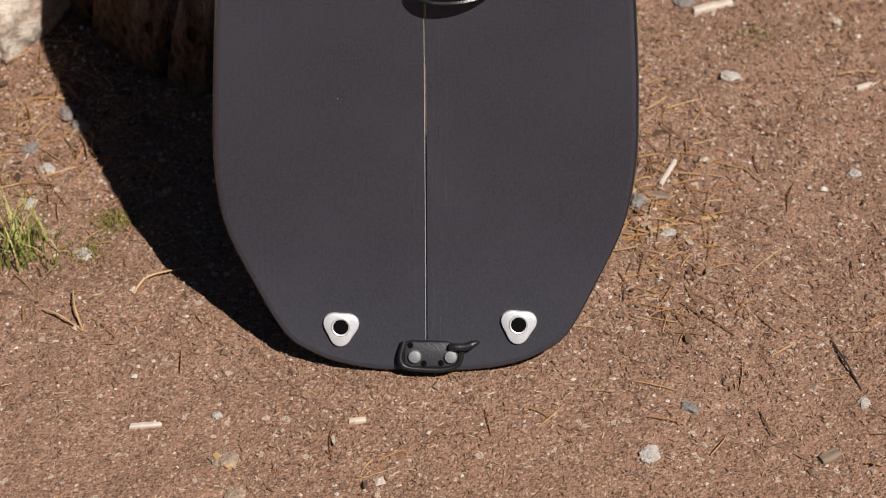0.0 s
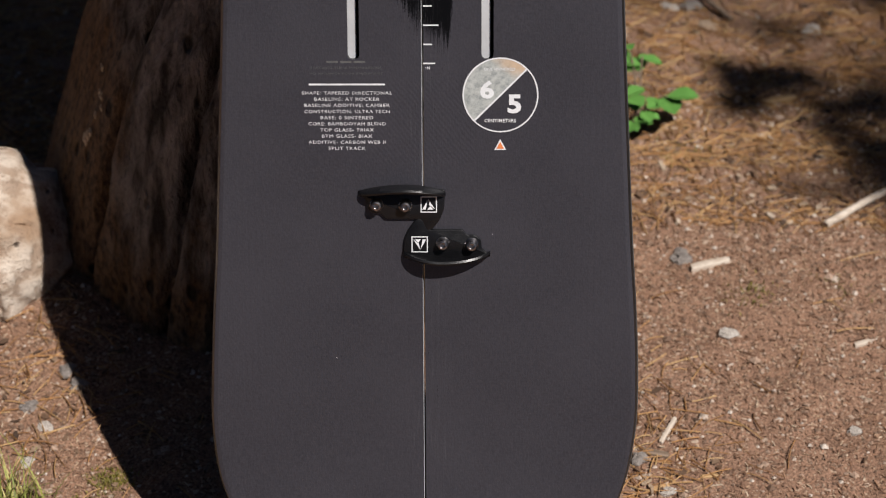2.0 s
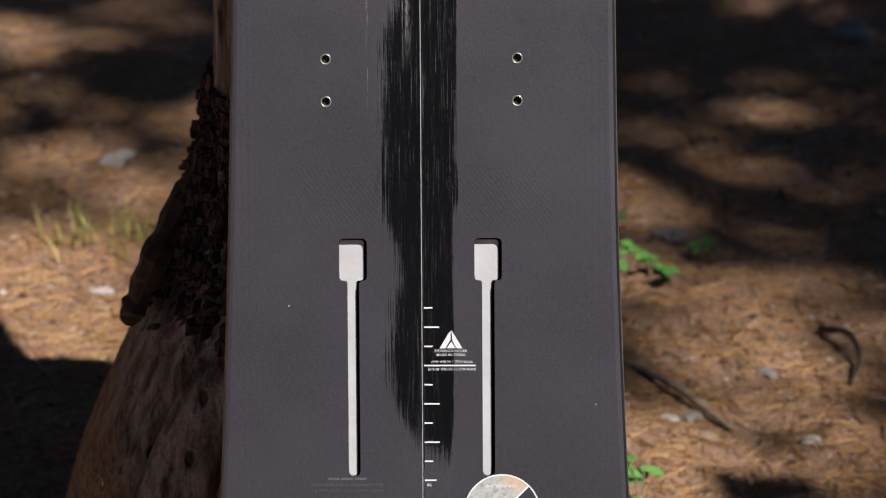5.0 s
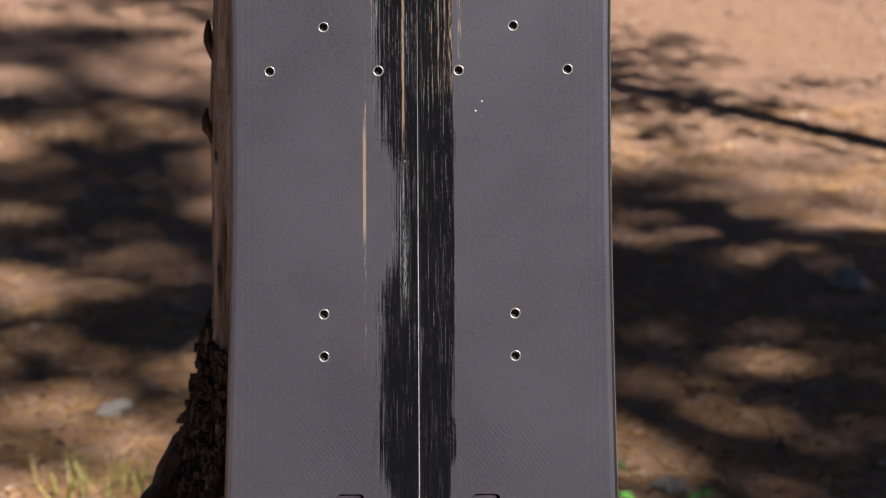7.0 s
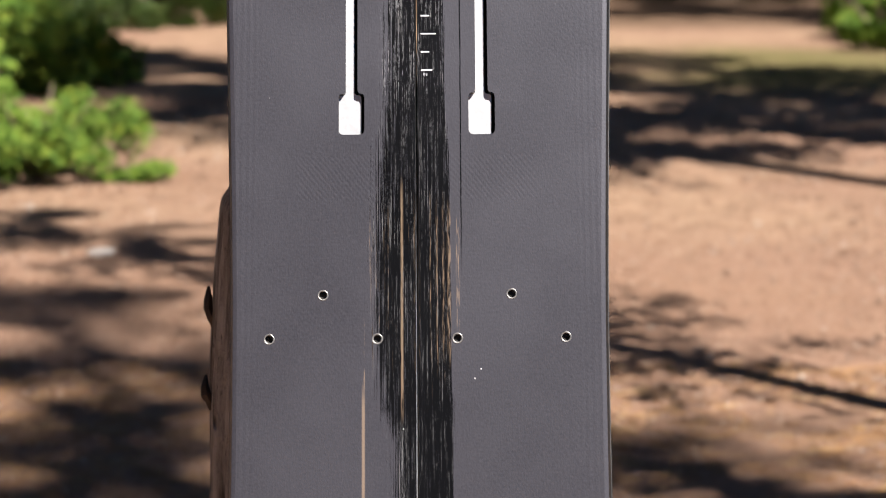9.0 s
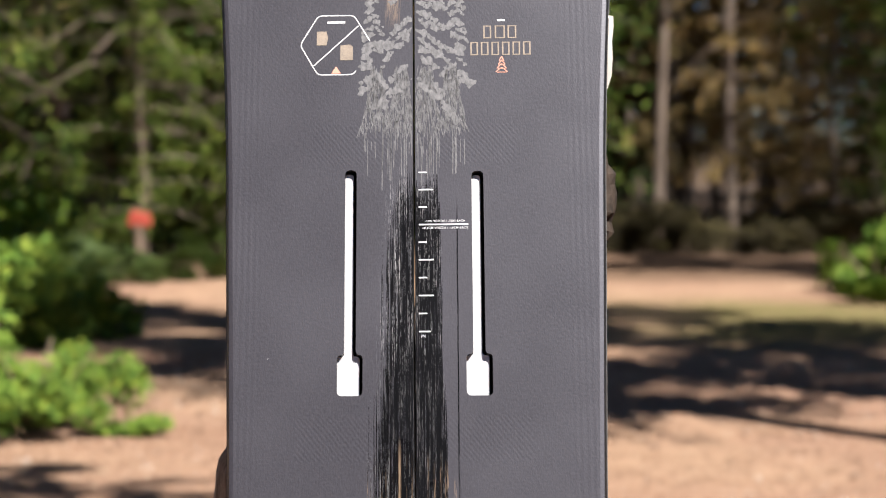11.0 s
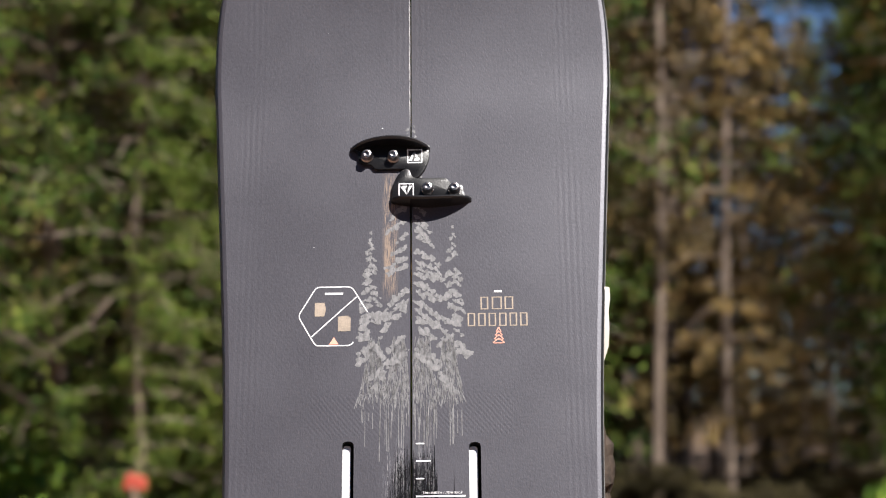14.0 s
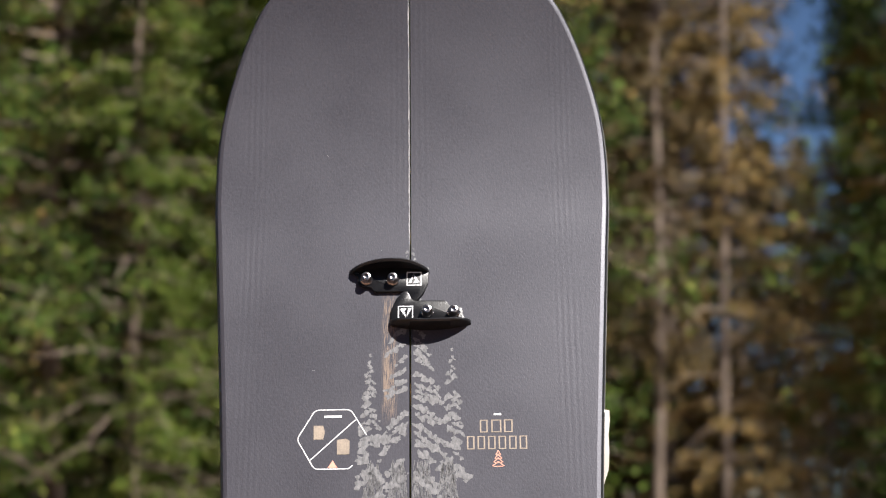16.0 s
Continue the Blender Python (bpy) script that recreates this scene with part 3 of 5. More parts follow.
def bolt():
    bm = lathe([(0.0046, 0.002), (0.0046, 0.0036), (0.0040, 0.0042), (0.0037, 0.0046), (0.0036, 0.0072), (0.0030, 0.0082), (0.0019, 0.0085), (0.0017, 0.0072), (0.0008, 0.0070)], 20)
    return bm


def frame_square(x0, y0, x1, y1, w, z):
    bm = bmesh.new()
    for a, b, c, d in ((x0, y0, x1, y0 + w), (x0, y1 - w, x1, y1), (x0, y0 + w, x0 + w, y1 - w), (x1 - w, y0 + w, x1, y1 - w)):
        bm.faces.new([bm.verts.new(p) for p in ((a, b, z), (c, b, z), (c, d, z), (a, d, z))])
    x, y, r = (x0 + x1) / 2, (y0 + y1) / 2, (x1 - x0) * 0.40
    for tri in (((-1, -0.8), (-0.15, 0.75), (-0.45, -0.8)), ((-0.1, 0.9), (1.0, -0.8), (0.1, -0.1)), ((-0.2, -0.8), (0.75, -0.8), (0.2, -0.25))):
        bm.faces.new([bm.verts.new((x + r * a, y + r * b, z)) for a, b in tri])
    return bm


hook_mat = plain("black_hook_metal", (0.006, 0.006, 0.007), 0.33, 0.0, 900, 0.2, 0.12, 0.4)
bolt_mat = plain("dull_steel_bolt", (0.30, 0.285, 0.29), 0.30, 1.0, 900, 0.12, 0.1)
for cu, cs in ((0.0005, 0.3180), (-0.0002, 1.3352)):
    for turn in (0, 180):
        hook = part("splitboard_hook", slab(HOOK, 0.0002, 0.0026, 0.0007), hook_mat, board, "black interlocking hook plate with half-moon fin", smooth=30, m=pose(cu, cs, 0, 0, 0, turn))
        part("fin", flange(), hook_mat, hook, smooth=50)
        for x, y in ((-0.0309, 0.0134), (-0.0121, 0.0128)):
            part("bolt", bolt(), bolt_mat, hook, "round-headed steel bolt", smooth=40, m=pose(x, y, 0))
        part("emblem", frame_square(-0.0023, 0.0080, 0.0084, 0.0188, 0.0007, 0.00275), ink_mat, hook, "white square emblem outline")


# ---- print on the deck ----
def quad_print(bm, x0, y0, x1, y1, z=0.00016):
    bm.faces.new([bm.verts.new(p) for p in ((x0, y0, z), (x1, y0, z), (x1, y1, z), (x0, y1, z))])


def poly_print(bm, pts, z=0.00016):
    bm.faces.new([bm.verts.new((x, y, z)) for x, y in pts])


def stroke_print(bm, a, b, w, z=0.00016):
    a, b = Vector(a), Vector(b)
    d = (b - a).normalized()
    n = Vector((-d.y, d.x)) * w / 2
    poly_print(bm, [tuple(a - n), tuple(b - n), tuple(b + n), tuple(a + n)], z)


def ring_print(bm, x, y, r0, r1, k=64, z=0.00016):
    a = circle_points(x, y, r0, k)
    b = circle_points(x, y, r1, k)
    for i in range(k):
        j = (i + 1) % k
        poly_print(bm, [a[i], b[i], b[j], a[j]], z)


def lettering(body, x, y, width, height, mat, label="", bold=0.0, z=0.00030, spacing=1.15):
    """Printed capitals, centred at (x, y), fitted to a width and cap height."""
    cu = bpy.data.curves.new("lettering", "FONT")
    cu.body, cu.size, cu.offset, cu.resolution_u, cu.space_character = body, 1.0, bold, 3, spacing
    tmp = bpy.data.objects.new("lettering", cu)
    scene.collection.objects.link(tmp)
    me = bpy.data.meshes.new_from_object(tmp.evaluated_get(bpy.context.evaluated_depsgraph_get()))
    bpy.data.objects.remove(tmp)
    co = np.array([v.co[:] for v in me.vertices])
    lo, hi = co.min(0), co.max(0)
    sx, sy = width / (hi[0] - lo[0]), height / (hi[1] - lo[1])
    for v in me.vertices:
        v.co = ((v.co.x - (lo[0] + hi[0]) / 2) * sx, (v.co.y - (lo[1] + hi[1]) / 2) * sy, 0)
    me.materials.clear()
    me.materials.append(mat)
    ob = new("lettering", me)
    ob.parent, ob.matrix_basis = board, pose(x, y, z)
    return tagged(ob, label)


# half-inch rulers beside the seam
for x0, top, step_len in ((0.0006, 0.5342, 0.01228), (0.0030, 1.1343, 0.01228)):
    for i in range(10):
        w = 0.0330 if i == 3 else (0.0055 if i % 2 == 0 else 0.0098)
        if i == 9:
            w = 0.0075
        bm = bmesh.new()
        y = top - i * step_len
        quad_print(bm, x0, y - 0.00045, x0 + w, y + 0.00045, 0.0003)
        part("ruler_mark", bm, ink_mat, board)
    lettering("IN", x0 + 0.0028, top - 9 * step_len - 0.0030, 0.0026, 0.0020, ink_mat)
    yr = top - 3 * step_len
    lettering("23IN WIDTH / .75IN BACK", x0 + 0.0178, yr + 0.0024, 0.0265, 0.0015, ink_mat, bold=0.004)
    lettering("58.4CM WIDTH / 1.9CM BACK", x0 + 0.0178, yr - 0.0024, 0.0305, 0.0015, ink_mat, bold=0.004)

# maker's mark: a plain triangle
bm = bmesh.new()
poly_print(bm, [(0.0106, 0.5084), (0.0142, 0.5084), (0.0176, 0.5140), (0.0176, 0.5198)], 0.0003)
poly_print(bm, [(0.0182, 0.5198), (0.0186, 0.5140), (0.0212, 0.5084), (0.0250, 0.5084)], 0.0003)
poly_print(bm, [(0.0150, 0.5084), (0.0206, 0.5084), (0.0180, 0.5126)], 0.0003)
part("triangle_emblem", bm, ink_mat, board, "white triangle emblem")
lettering("DESIGNED IN USA", 0.0178, 0.5068, 0.0205, 0.0016, ink_mat, bold=0.004)
lettering("MADE IN CHINA", 0.0178, 0.5042, 0.0182, 0.0016, ink_mat, bold=0.004)

# specification list
for body, y, w in (("FEATURES THESE INNOVATIONS", 0.4208, 0.0455), ("TO MAXIMIZE YOUR ENJOYMENT", 0.4169, 0.0468)):
    lettering(body, -0.0490, y, w, 0.0016, faint_mat, "faded grey lettering", bold=-0.004)
bm = bmesh.new()
for k_bar in range(3):
    quad_print(bm, -0.0615 + k_bar * 0.0087, 0.4240, -0.0615 + k_bar * 0.0087 + 0.0074, 0.4253)
part("faded_print", bm, faint_mat, board)
bm = bmesh.new()
quad_print(bm, -0.0731, 0.4095, -0.0241, 0.4106, 0.0003)
part("rule_line", bm, ink_mat, board)
SPEC = [("SHAPE: TAPERED DIRECTIONAL", 478), ("BASELINE: AT ROCKER", 345), ("BASELINE ADDITIVE: CAMBER", 452), ("CONSTRUCTION: ULTRA TECH", 452), ("BASE: 0 SINTERED", 280),
        ("CORE: BAMBOOYAH BLEND", 411), ("TOP GLASS- TRIAX", 284), ("BTM GLASS- BIAX", 268), ("ADDITIVE- CARBON WEB II", 410), ("SPLIT TRACK", 196)]
for i, (body, w) in enumerate(SPEC):
    lettering(body, -0.0487 - 0.00005 * i, 0.4045 - 0.004033 * i, w * 0.0001215, 0.0021, ink_mat, bold=0.0)

# size roundel
bm = bmesh.new()
cx, cy, cr = 0.0500, 0.4031, 0.0236
a0 = math.atan2(0.0167, 0.0168)
arc = [(cx + cr * math.cos(a), cy + cr * math.sin(a)) for a in np.linspace(a0, a0 + math.pi, 40)]
poly_print(bm, arc, 0.00016)
part("roundel_field", bm, patina_mat, board, "mottled grey half disc")
bm = bmesh.new()
ring_print(bm, cx, cy, cr - 0.0001, cr + 0.0008, 72, 0.0003)
stroke_print(bm, (cx - cr * math.cos(a0), cy - cr * math.sin(a0)), (cx + cr * math.cos(a0), cy + cr * math.sin(a0)), 0.0011, 0.00045)
part("roundel_ring", bm, ink_mat, board, "white ring and diagonal")
lettering("6", 0.0414, 0.4066, 0.0090, 0.0118, ink_mat, bold=0.035)
lettering("5", 0.0590, 0.3973, 0.0088, 0.0124, ink_mat, bold=0.035)
lettering("CENTIMETERS", 0.0499, 0.3864, 0.0203, 0.0023, ink_mat, bold=0.02)
lettering("ONE HUNDRED", 0.0493, 0.4199, 0.0200, 0.0018, ink_mat, bold=0.01)
bm = bmesh.new()
poly_print(bm, [(0.0460, 0.3671), (0.0538, 0.3671), (0.0499, 0.3742)], 0.0002)
part("pointer_border", bm, ink_mat, board)
bm = bmesh.new()
poly_print(bm, [(0.0474, 0.3679), (0.0524, 0.3679), (0.0499, 0.3726)], 0.0004)
part("pointer", bm, orange_mat, board, "orange triangle")

# hexagon badge: outline, diagonal and plain blocks
hexa = rounded([(-0.0778, 1.2277), (-0.0655, 1.2056), (-0.0410, 1.2056), (-0.0285, 1.2277), (-0.0410, 1.2493), (-0.0655, 1.2493)], 0.003, 4)
bm = bmesh.new()
for p, q in zip(hexa, hexa[1:] + hexa[:1]):
    if max(p[0], q[0]) < -0.0300:
        stroke_print(bm, p, q, 0.0007)
stroke_print(bm, (-0.0683, 1.2123), (-0.0377, 1.2417), 0.0007)
quad_print(bm, -0.0594, 1.2435, -0.0471, 1.2450)
part("hexagon_badge", bm, ink_mat, board, "white hexagon outline with diagonal")
bm = bmesh.new()
poly_print(bm, [(-0.0664, 1.2274), (-0.0598, 1.2274), (-0.0586, 1.2326), (-0.0598, 1.2376), (-0.0664, 1.2376)])
poly_print(bm, [(-0.0502, 1.2162), (-0.0416, 1.2162), (-0.0416, 1.2262), (-0.0440, 1.2278), (-0.0502, 1.2270)])
part("badge_blocks", bm, gold_mat, board, "plain tan blocks in the badge")
bm = bmesh.new()
poly_print(bm, [(-0.0563, 1.2064), (-0.0497, 1.2064), (-0.0530, 1.2118)], 0.0003)
part("badge_triangle", bm, pink_mat, board, "small salmon triangle")

# name block: plain bars in the shape of two words, with a small tree below
bm = bmesh.new()
quad_print(bm, 0.0574, 1.2437, 0.0626, 1.2451)
part("word_bar", bm, ink_mat, board)
def hollow(bm, x0, y0, x1, y1, w):
    quad_print(bm, x0, y0, x0 + w, y1)
    quad_print(bm, x1 - w, y0, x1, y1)
    quad_print(bm, x0 + w, y1 - w * 0.7, x1 - w, y1)
    quad_print(bm, x0 + w, y0, x1 - w, y0 + w * 0.7)


NAME_BARS = [(x0, 1.2310, x0 + w, 1.2404) for x0, w in ((0.0478, 0.0054), (0.0556, 0.0070), (0.0644, 0.0060))]
NAME_BARS += [(0.0388 + i * 0.0072, 1.2186, 0.0440 + i * 0.0072, 1.2283) for i in range(6)]
for x0, y0, x1, y1 in NAME_BARS:
    bm = bmesh.new()
    hollow(bm, x0, y0, x1, y1, 0.0010)
    part("word_bar", bm, gold_mat, board, "weathered tan bar of a word mark")
bm = bmesh.new()
for i in range(4):
    y = 1.2062 + i * 0.0027
    h = 0.0040 - i * 0.0008
    stroke_print(bm, (0.0600 - h, y), (0.0600, y + 0.0034), 0.0007)
    stroke_print(bm, (0.0600 + h, y), (0.0600, y + 0.0034), 0.0007)
    stroke_print(bm, (0.0600 - h * 0.8, y - 0.0002), (0.0600 + h * 0.8, y - 0.0002), 0.0006)
part("small_tree_mark", bm, pink_mat, board, "small salmon tree mark")


# silver print of snow-laden conifers
def tree_art(rng):
    bm = bmesh.new()

    def blob(x, y, rx, ry, turn):
        k = 11
        ph = rng.random() * 6
        pts = []
        for i in range(k):
            a = math.tau * i / k
            r = 1 + 0.24 * math.sin(3 * a + ph) + 0.26 * rng.uniform(-1, 1)
            px, py = rx * r * math.cos(a), ry * r * math.sin(a)
            pts.append((x + px * math.cos(turn) - py * math.sin(turn), y + px * math.sin(turn) + py * math.cos(turn)))
        if all(p[0] < -0.0007 for p in pts) or all(p[0] > 0.0007 for p in pts):
            poly_print(bm, pts, 0.00014 + 0.00002 * rng.random())

    for tx, top, foot, wide, pitch in ((0.0, 1.378, 1.196, 0.030, 0.0042), (-0.0280, 1.290, 1.196, 0.0118, 0.0043), (0.0290, 1.296, 1.196, 0.0112, 0.0043)):
        y = top
        while y > foot:
            f = (top - y) / (top - foot)
            for side in (-1, 1):
                reach = wide * (0.05 + 0.95 * f ** 0.8) * rng.uniform(0.6, 1.12)
                d = reach * rng.uniform(0.0, 0.25)
                base_y = y + rng.uniform(-0.002, 0.002)
                droop = rng.uniform(0.35, 1.15)
                if rng.random() < 0.28:
                    continue
                while d < reach:
                    q = d / reach
                    size = (0.0006 + 0.0013 * f) * (0.7 + 0.9 * q * (1.25 - q)) * rng.uniform(0.5, 1.75) * (1.0 if abs(tx) < 0.01 else 1.15)
                    blob(tx + side * d, base_y - droop * d * (0.35 + 0.65 * q) - size * rng.uniform(-0.5, 0.9), size * rng.uniform(0.9, 1.5), size * rng.uniform(0.7, 1.1), side * -rng.uniform(0.3, 1.2))
                    d += size * rng.uniform(0.9, 1.7)
            y -= pitch * rng.uniform(0.7, 1.3) * (0.7 + 0.6 * f)
    # flared trunks made of many fine strokes
    for tx, w0, w1 in ((-0.0255, 0.004, 0.012), (-0.0085, 0.004, 0.011), (0.0080, 0.005, 0.012), (0.0255, 0.004, 0.012)):
        for i in range(330):
            q = rng.uniform(-1, 1)
            y0 = 1.212 - rng.random() * 0.046
            y1 = y0 - rng.uniform(0.003, 0.009)
            f0, f1 = ((1.212 - y0) / 0.05) ** 1.5, ((1.212 - y1) / 0.05) ** 1.5
            x0, x1 = tx + q * (w0 + (w1 - w0) * f0), tx + q * (w0 + (w1 - w0) * f1) + rng.uniform(-0.0008, 0.0008)
            if x0 * x1 > 0 and min(abs(x0), abs(x1)) > 0.001:
                stroke_print(bm, (x0, y0), (x1, y1), rng.uniform(0.00022, 0.00050), 0.00015)
    for i in range(75):
        x = max(-0.034, min(0.034, rng.gauss(0, 0.017)))
        y0 = rng.uniform(1.150, 1.168)
        if abs(x) > 0.0012:
            stroke_print(bm, (x, y0), (x + rng.uniform(-0.0004, 0.0004), y0 - rng.uniform(0.006, 0.030)), rng.uniform(0.0002, 0.0006), 0.00015)
    return bm


part("tree_print", tree_art(random.Random(5)), treeprint_mat, board, "silver print of snow-laden conifers")
bm = bmesh.new()
spk = random.Random(8)
for i in range(9):
    x, y, r = spk.uniform(-0.11, 0.11), spk.uniform(0.2, 1.5), spk.uniform(0.0002, 0.0004)
    poly_print(bm, circle_points(x, y, r, 6), 0.00016 + rocker(y))
for x, y in ((0.0365, 0.821), (0.0405, 0.827)):
    poly_print(bm, circle_points(x, y, 0.0005, 6))
tagged(part("paint_specks", bm, ink_mat, board), kind="stuff")

# pale broken line along the seam of the nose
bm = bmesh.new()
places = [1.383 + 0.004 * i for i in range(57)]
for a, b in zip(places, places[1:]):
    if spk.random() < 0.93:
        w = spk.uniform(0.0004, 0.0007)
        bm.faces.new([bm.verts.new(q) for q in ((-0.0004 - w, a, 0.00025 + rocker(a)), (-0.0004, a, 0.00025 + rocker(a)), (-0.0004, b, 0.00025 + rocker(b)), (-0.0004 - w, b, 0.00025 + rocker(b)))])
part("pale_seam", bm, plain("pale_seam_print", (0.36, 0.36, 0.37), 0.6, 0, 900, 0.3, 0.0), board, "pale broken line along the seam")

# ---- ground: one sheet of trodden forest soil ----
def ground_height(x, y):
    d = math.hypot(x, y - 0.3)
    n = noise.noise((x * 5, y * 5, 0.0)) * 0.006 + noise.noise((x * 22, y * 22, 3.0)) * 0.0035 + noise.noise((x * 70, y * 70, 6.0)) * 0.0018 + noise.noise((x * 170, y * 170, 9.0)) * 0.0011
    near = math.exp(-(x / 0.16) ** 2 - ((y - 0.0) / 0.08) ** 2)
    far = noise.noise((x * 0.35, y * 0.35, 8.0)) * 0.05 * min(1.0, max(0.0, (d - 1.5) / 6))
    mound = 0.030 * math.exp(-((x + 0.34) / 0.085) ** 2 - ((y - 0.43) / 0.11) ** 2)
    return (n - 0.001) * (1 - 0.7 * near) + far + mound


def ground_material():
    g = Graph("forest_soil", 0.95, 0.0, 0.2)
    v = g.coords()
    x, y, _ = g.xyz(v)
    big, mid, fine = g.noise(v, 1.3, 4.0), g.noise(v, 16.0, 4.0), g.noise(v, 420.0, 4.0, 0.7)
    crumb = g.noise(v, 130.0, 3.0, 0.6)
    r, tone, _ = g.xyz(g.cells(v, 620.0, "Color"))
    r2, _, _ = g.xyz(g.cells(v, 240.0, "Color"))
    base = g.mix(g.step(mid, 0.3, 0.7), (0.255, 0.145, 0.096), (0.350, 0.205, 0.138))
    base = g.mix(g.step(big, 0.4, 0.65, 0.0, 0.5), base, (0.315, 0.178, 0.108))
    base = g.mix(g.step(crumb, 0.30, 0.48, 0.55, 0.0), base, (0.130, 0.074, 0.050))
    base = g.mix(g.step(tone, 0.0, 1.0, 0.0, 0.35), base, (0.44, 0.27, 0.18))
    base = g.mix(g.step(fine, 0.36, 0.55, 0.75, 0.0), base, (0.095, 0.056, 0.039))
    base = g.mix(g.step(r, 0.93, 0.95, 0.0, 0.6), base, (0.56, 0.42, 0.30))
    base = g.mix(g.step(r2, 0.982, 0.986, 0.0, 0.6), base, (0.58, 0.47, 0.37))
    sand = g.m("MULTIPLY", g.step(y, 4.0, 6.5), g.step(g.noise(v, 0.5, 3.0), 0.35, 0.6))
    base = g.mix(g.m("MULTIPLY", sand, 0.8), base, g.mix(g.step(g.noise(v, 5.0, 5.0, 0.7), 0.38, 0.62), (0.285, 0.185, 0.116), (0.43, 0.285, 0.183)))
    grassy = g.m("MULTIPLY", g.m("MULTIPLY", g.step(y, 8.9, 10.2), g.step(y, 13.2, 11.6)), g.step(g.m("ADD", x, g.m("MULTIPLY", big, 2.0)), 1.2, 2.6))
    base = g.mix(g.m("MULTIPLY", grassy, 0.85), base, g.mix(g.step(mid, 0.35, 0.65), (0.095, 0.105, 0.024), (0.17, 0.135, 0.055)))
    # needle duff; its darker tone under the far trees paints in their shade
    duff_shade = g.step(g.m("ADD", y, g.m("MULTIPLY", mid, 1.5)), 15.0, 15.8)
    base = g.mix(g.m("MULTIPLY", duff_shade, 0.9), base, g.mix(g.step(y, 17.5, 19.0), (0.150, 0.092, 0.058), (0.060, 0.042, 0.028)))
    g.color(base)
    h = g.m("ADD", g.m("MULTIPLY", fine, 0.5), g.m("ADD", g.m("MULTIPLY", g.cells(v, 620.0), -0.35), g.m("MULTIPLY", crumb, 0.9)))
    g.bump(h, 1.0, 0.0032)
    return g.mat


def axis(near0, near1, step_len, far0, far1):
    a = list(np.arange(near0, near1 + 1e-6, step_len))
    d, p = step_len, near1
    while p < far1:
        d = min(d * 1.16, 6.0)
        p += d
        a.append(p)
    d, p = step_len, near0
    while p > far0:
        d = min(d * 1.3, 12.0)
        p -= d
        a.insert(0, p)
    return a


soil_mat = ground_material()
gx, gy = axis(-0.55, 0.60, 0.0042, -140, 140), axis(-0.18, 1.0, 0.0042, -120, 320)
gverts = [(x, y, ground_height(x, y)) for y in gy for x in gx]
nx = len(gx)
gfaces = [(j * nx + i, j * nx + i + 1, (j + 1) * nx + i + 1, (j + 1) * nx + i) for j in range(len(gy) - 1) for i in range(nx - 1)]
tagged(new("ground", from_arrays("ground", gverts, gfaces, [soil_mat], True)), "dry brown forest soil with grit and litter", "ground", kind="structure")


# ---- litter: chips, needles, gravel ----
def litter_mat(name, *stops, rough=0.85):
    g = Graph(name, rough, 0.0, 0.25)
    v = g.coords()
    col = g.ramp(g.island(), *stops)
    f = g.noise(v, 420.0, 3.0)
    g.color(g.mix(g.step(f, 0.3, 0.75, 0.0, 0.45), col, (0.05, 0.033, 0.022)))
    g.bump(f, 0.4, 0.001)
    return g.mat


def scatter(count, seed, make, density):
    """Many small pieces in one mesh; make gives local points and faces, density picks the place."""
    rng = random.Random(seed)
    verts, faces = [], []
    while count > 0:
        x, y = density(rng)
        pts, fs = make(rng, y)
        a = rng.random() * math.tau
        ca, sa = math.cos(a), math.sin(a)
        z = ground_height(x, y)
        o = len(verts)
        verts += [(x + p[0] * ca - p[1] * sa, y + p[0] * sa + p[1] * ca, z + p[2]) for p in pts]
        faces += [tuple(o + i for i in f) for f in fs]
        count -= 1
    return verts, faces


def chip(rng, y):
    k = 1 + max(0, y) * 0.7
    l, w, h = rng.uniform(0.0007, 0.0019) * k, rng.uniform(0.0003, 0.0008) * k, rng.uniform(0.0003, 0.0009) * k
    if rng.random() < 0.6:
        l, w = l * 1.5, w * 0.55
    if rng.random() < 0.06:
        l, w = l * 1.9, w * 1.3
    t, lift = rng.uniform(-0.5, 0.5) * l, rng.uniform(-0.0003, 0.0009)
    pts = [(-l, -w, lift - t * 0.5), (l, -w * 0.6, lift + t * 0.5), (l * 0.9, w, lift + t * 0.5), (-l * 0.8, w * 0.8, lift - t * 0.5)]
    pts += [(p[0] * 0.9, p[1] * 0.8, p[2] + h) for p in pts]
    return pts, [(4, 5, 6, 7), (0, 1, 5, 4), (1, 2, 6, 5), (2, 3, 7, 6), (3, 0, 4, 7)]


def grain(rng, y):
    r = rng.uniform(0.0008, 0.0028) * (1 + max(0, y) * 0.6) * (1.6 if rng.random() < 0.02 else 0.8)
    q = [rng.uniform(0.7, 1.2) for _ in range(6)]
    pts = [(r * q[0], 0, r * 0.3), (0, r * q[1], r * 0.3), (-r * q[2], 0, r * 0.3), (0, -r * q[3], r * 0.3), (r * 0.1, r * 0.1, r * q[4]), (0, 0, -r * 0.3)]
    return pts, [(0, 1, 4), (1, 2, 4), (2, 3, 4), (3, 0, 4), (1, 0, 5), (2, 1, 5), (3, 2, 5), (0, 3, 5)]


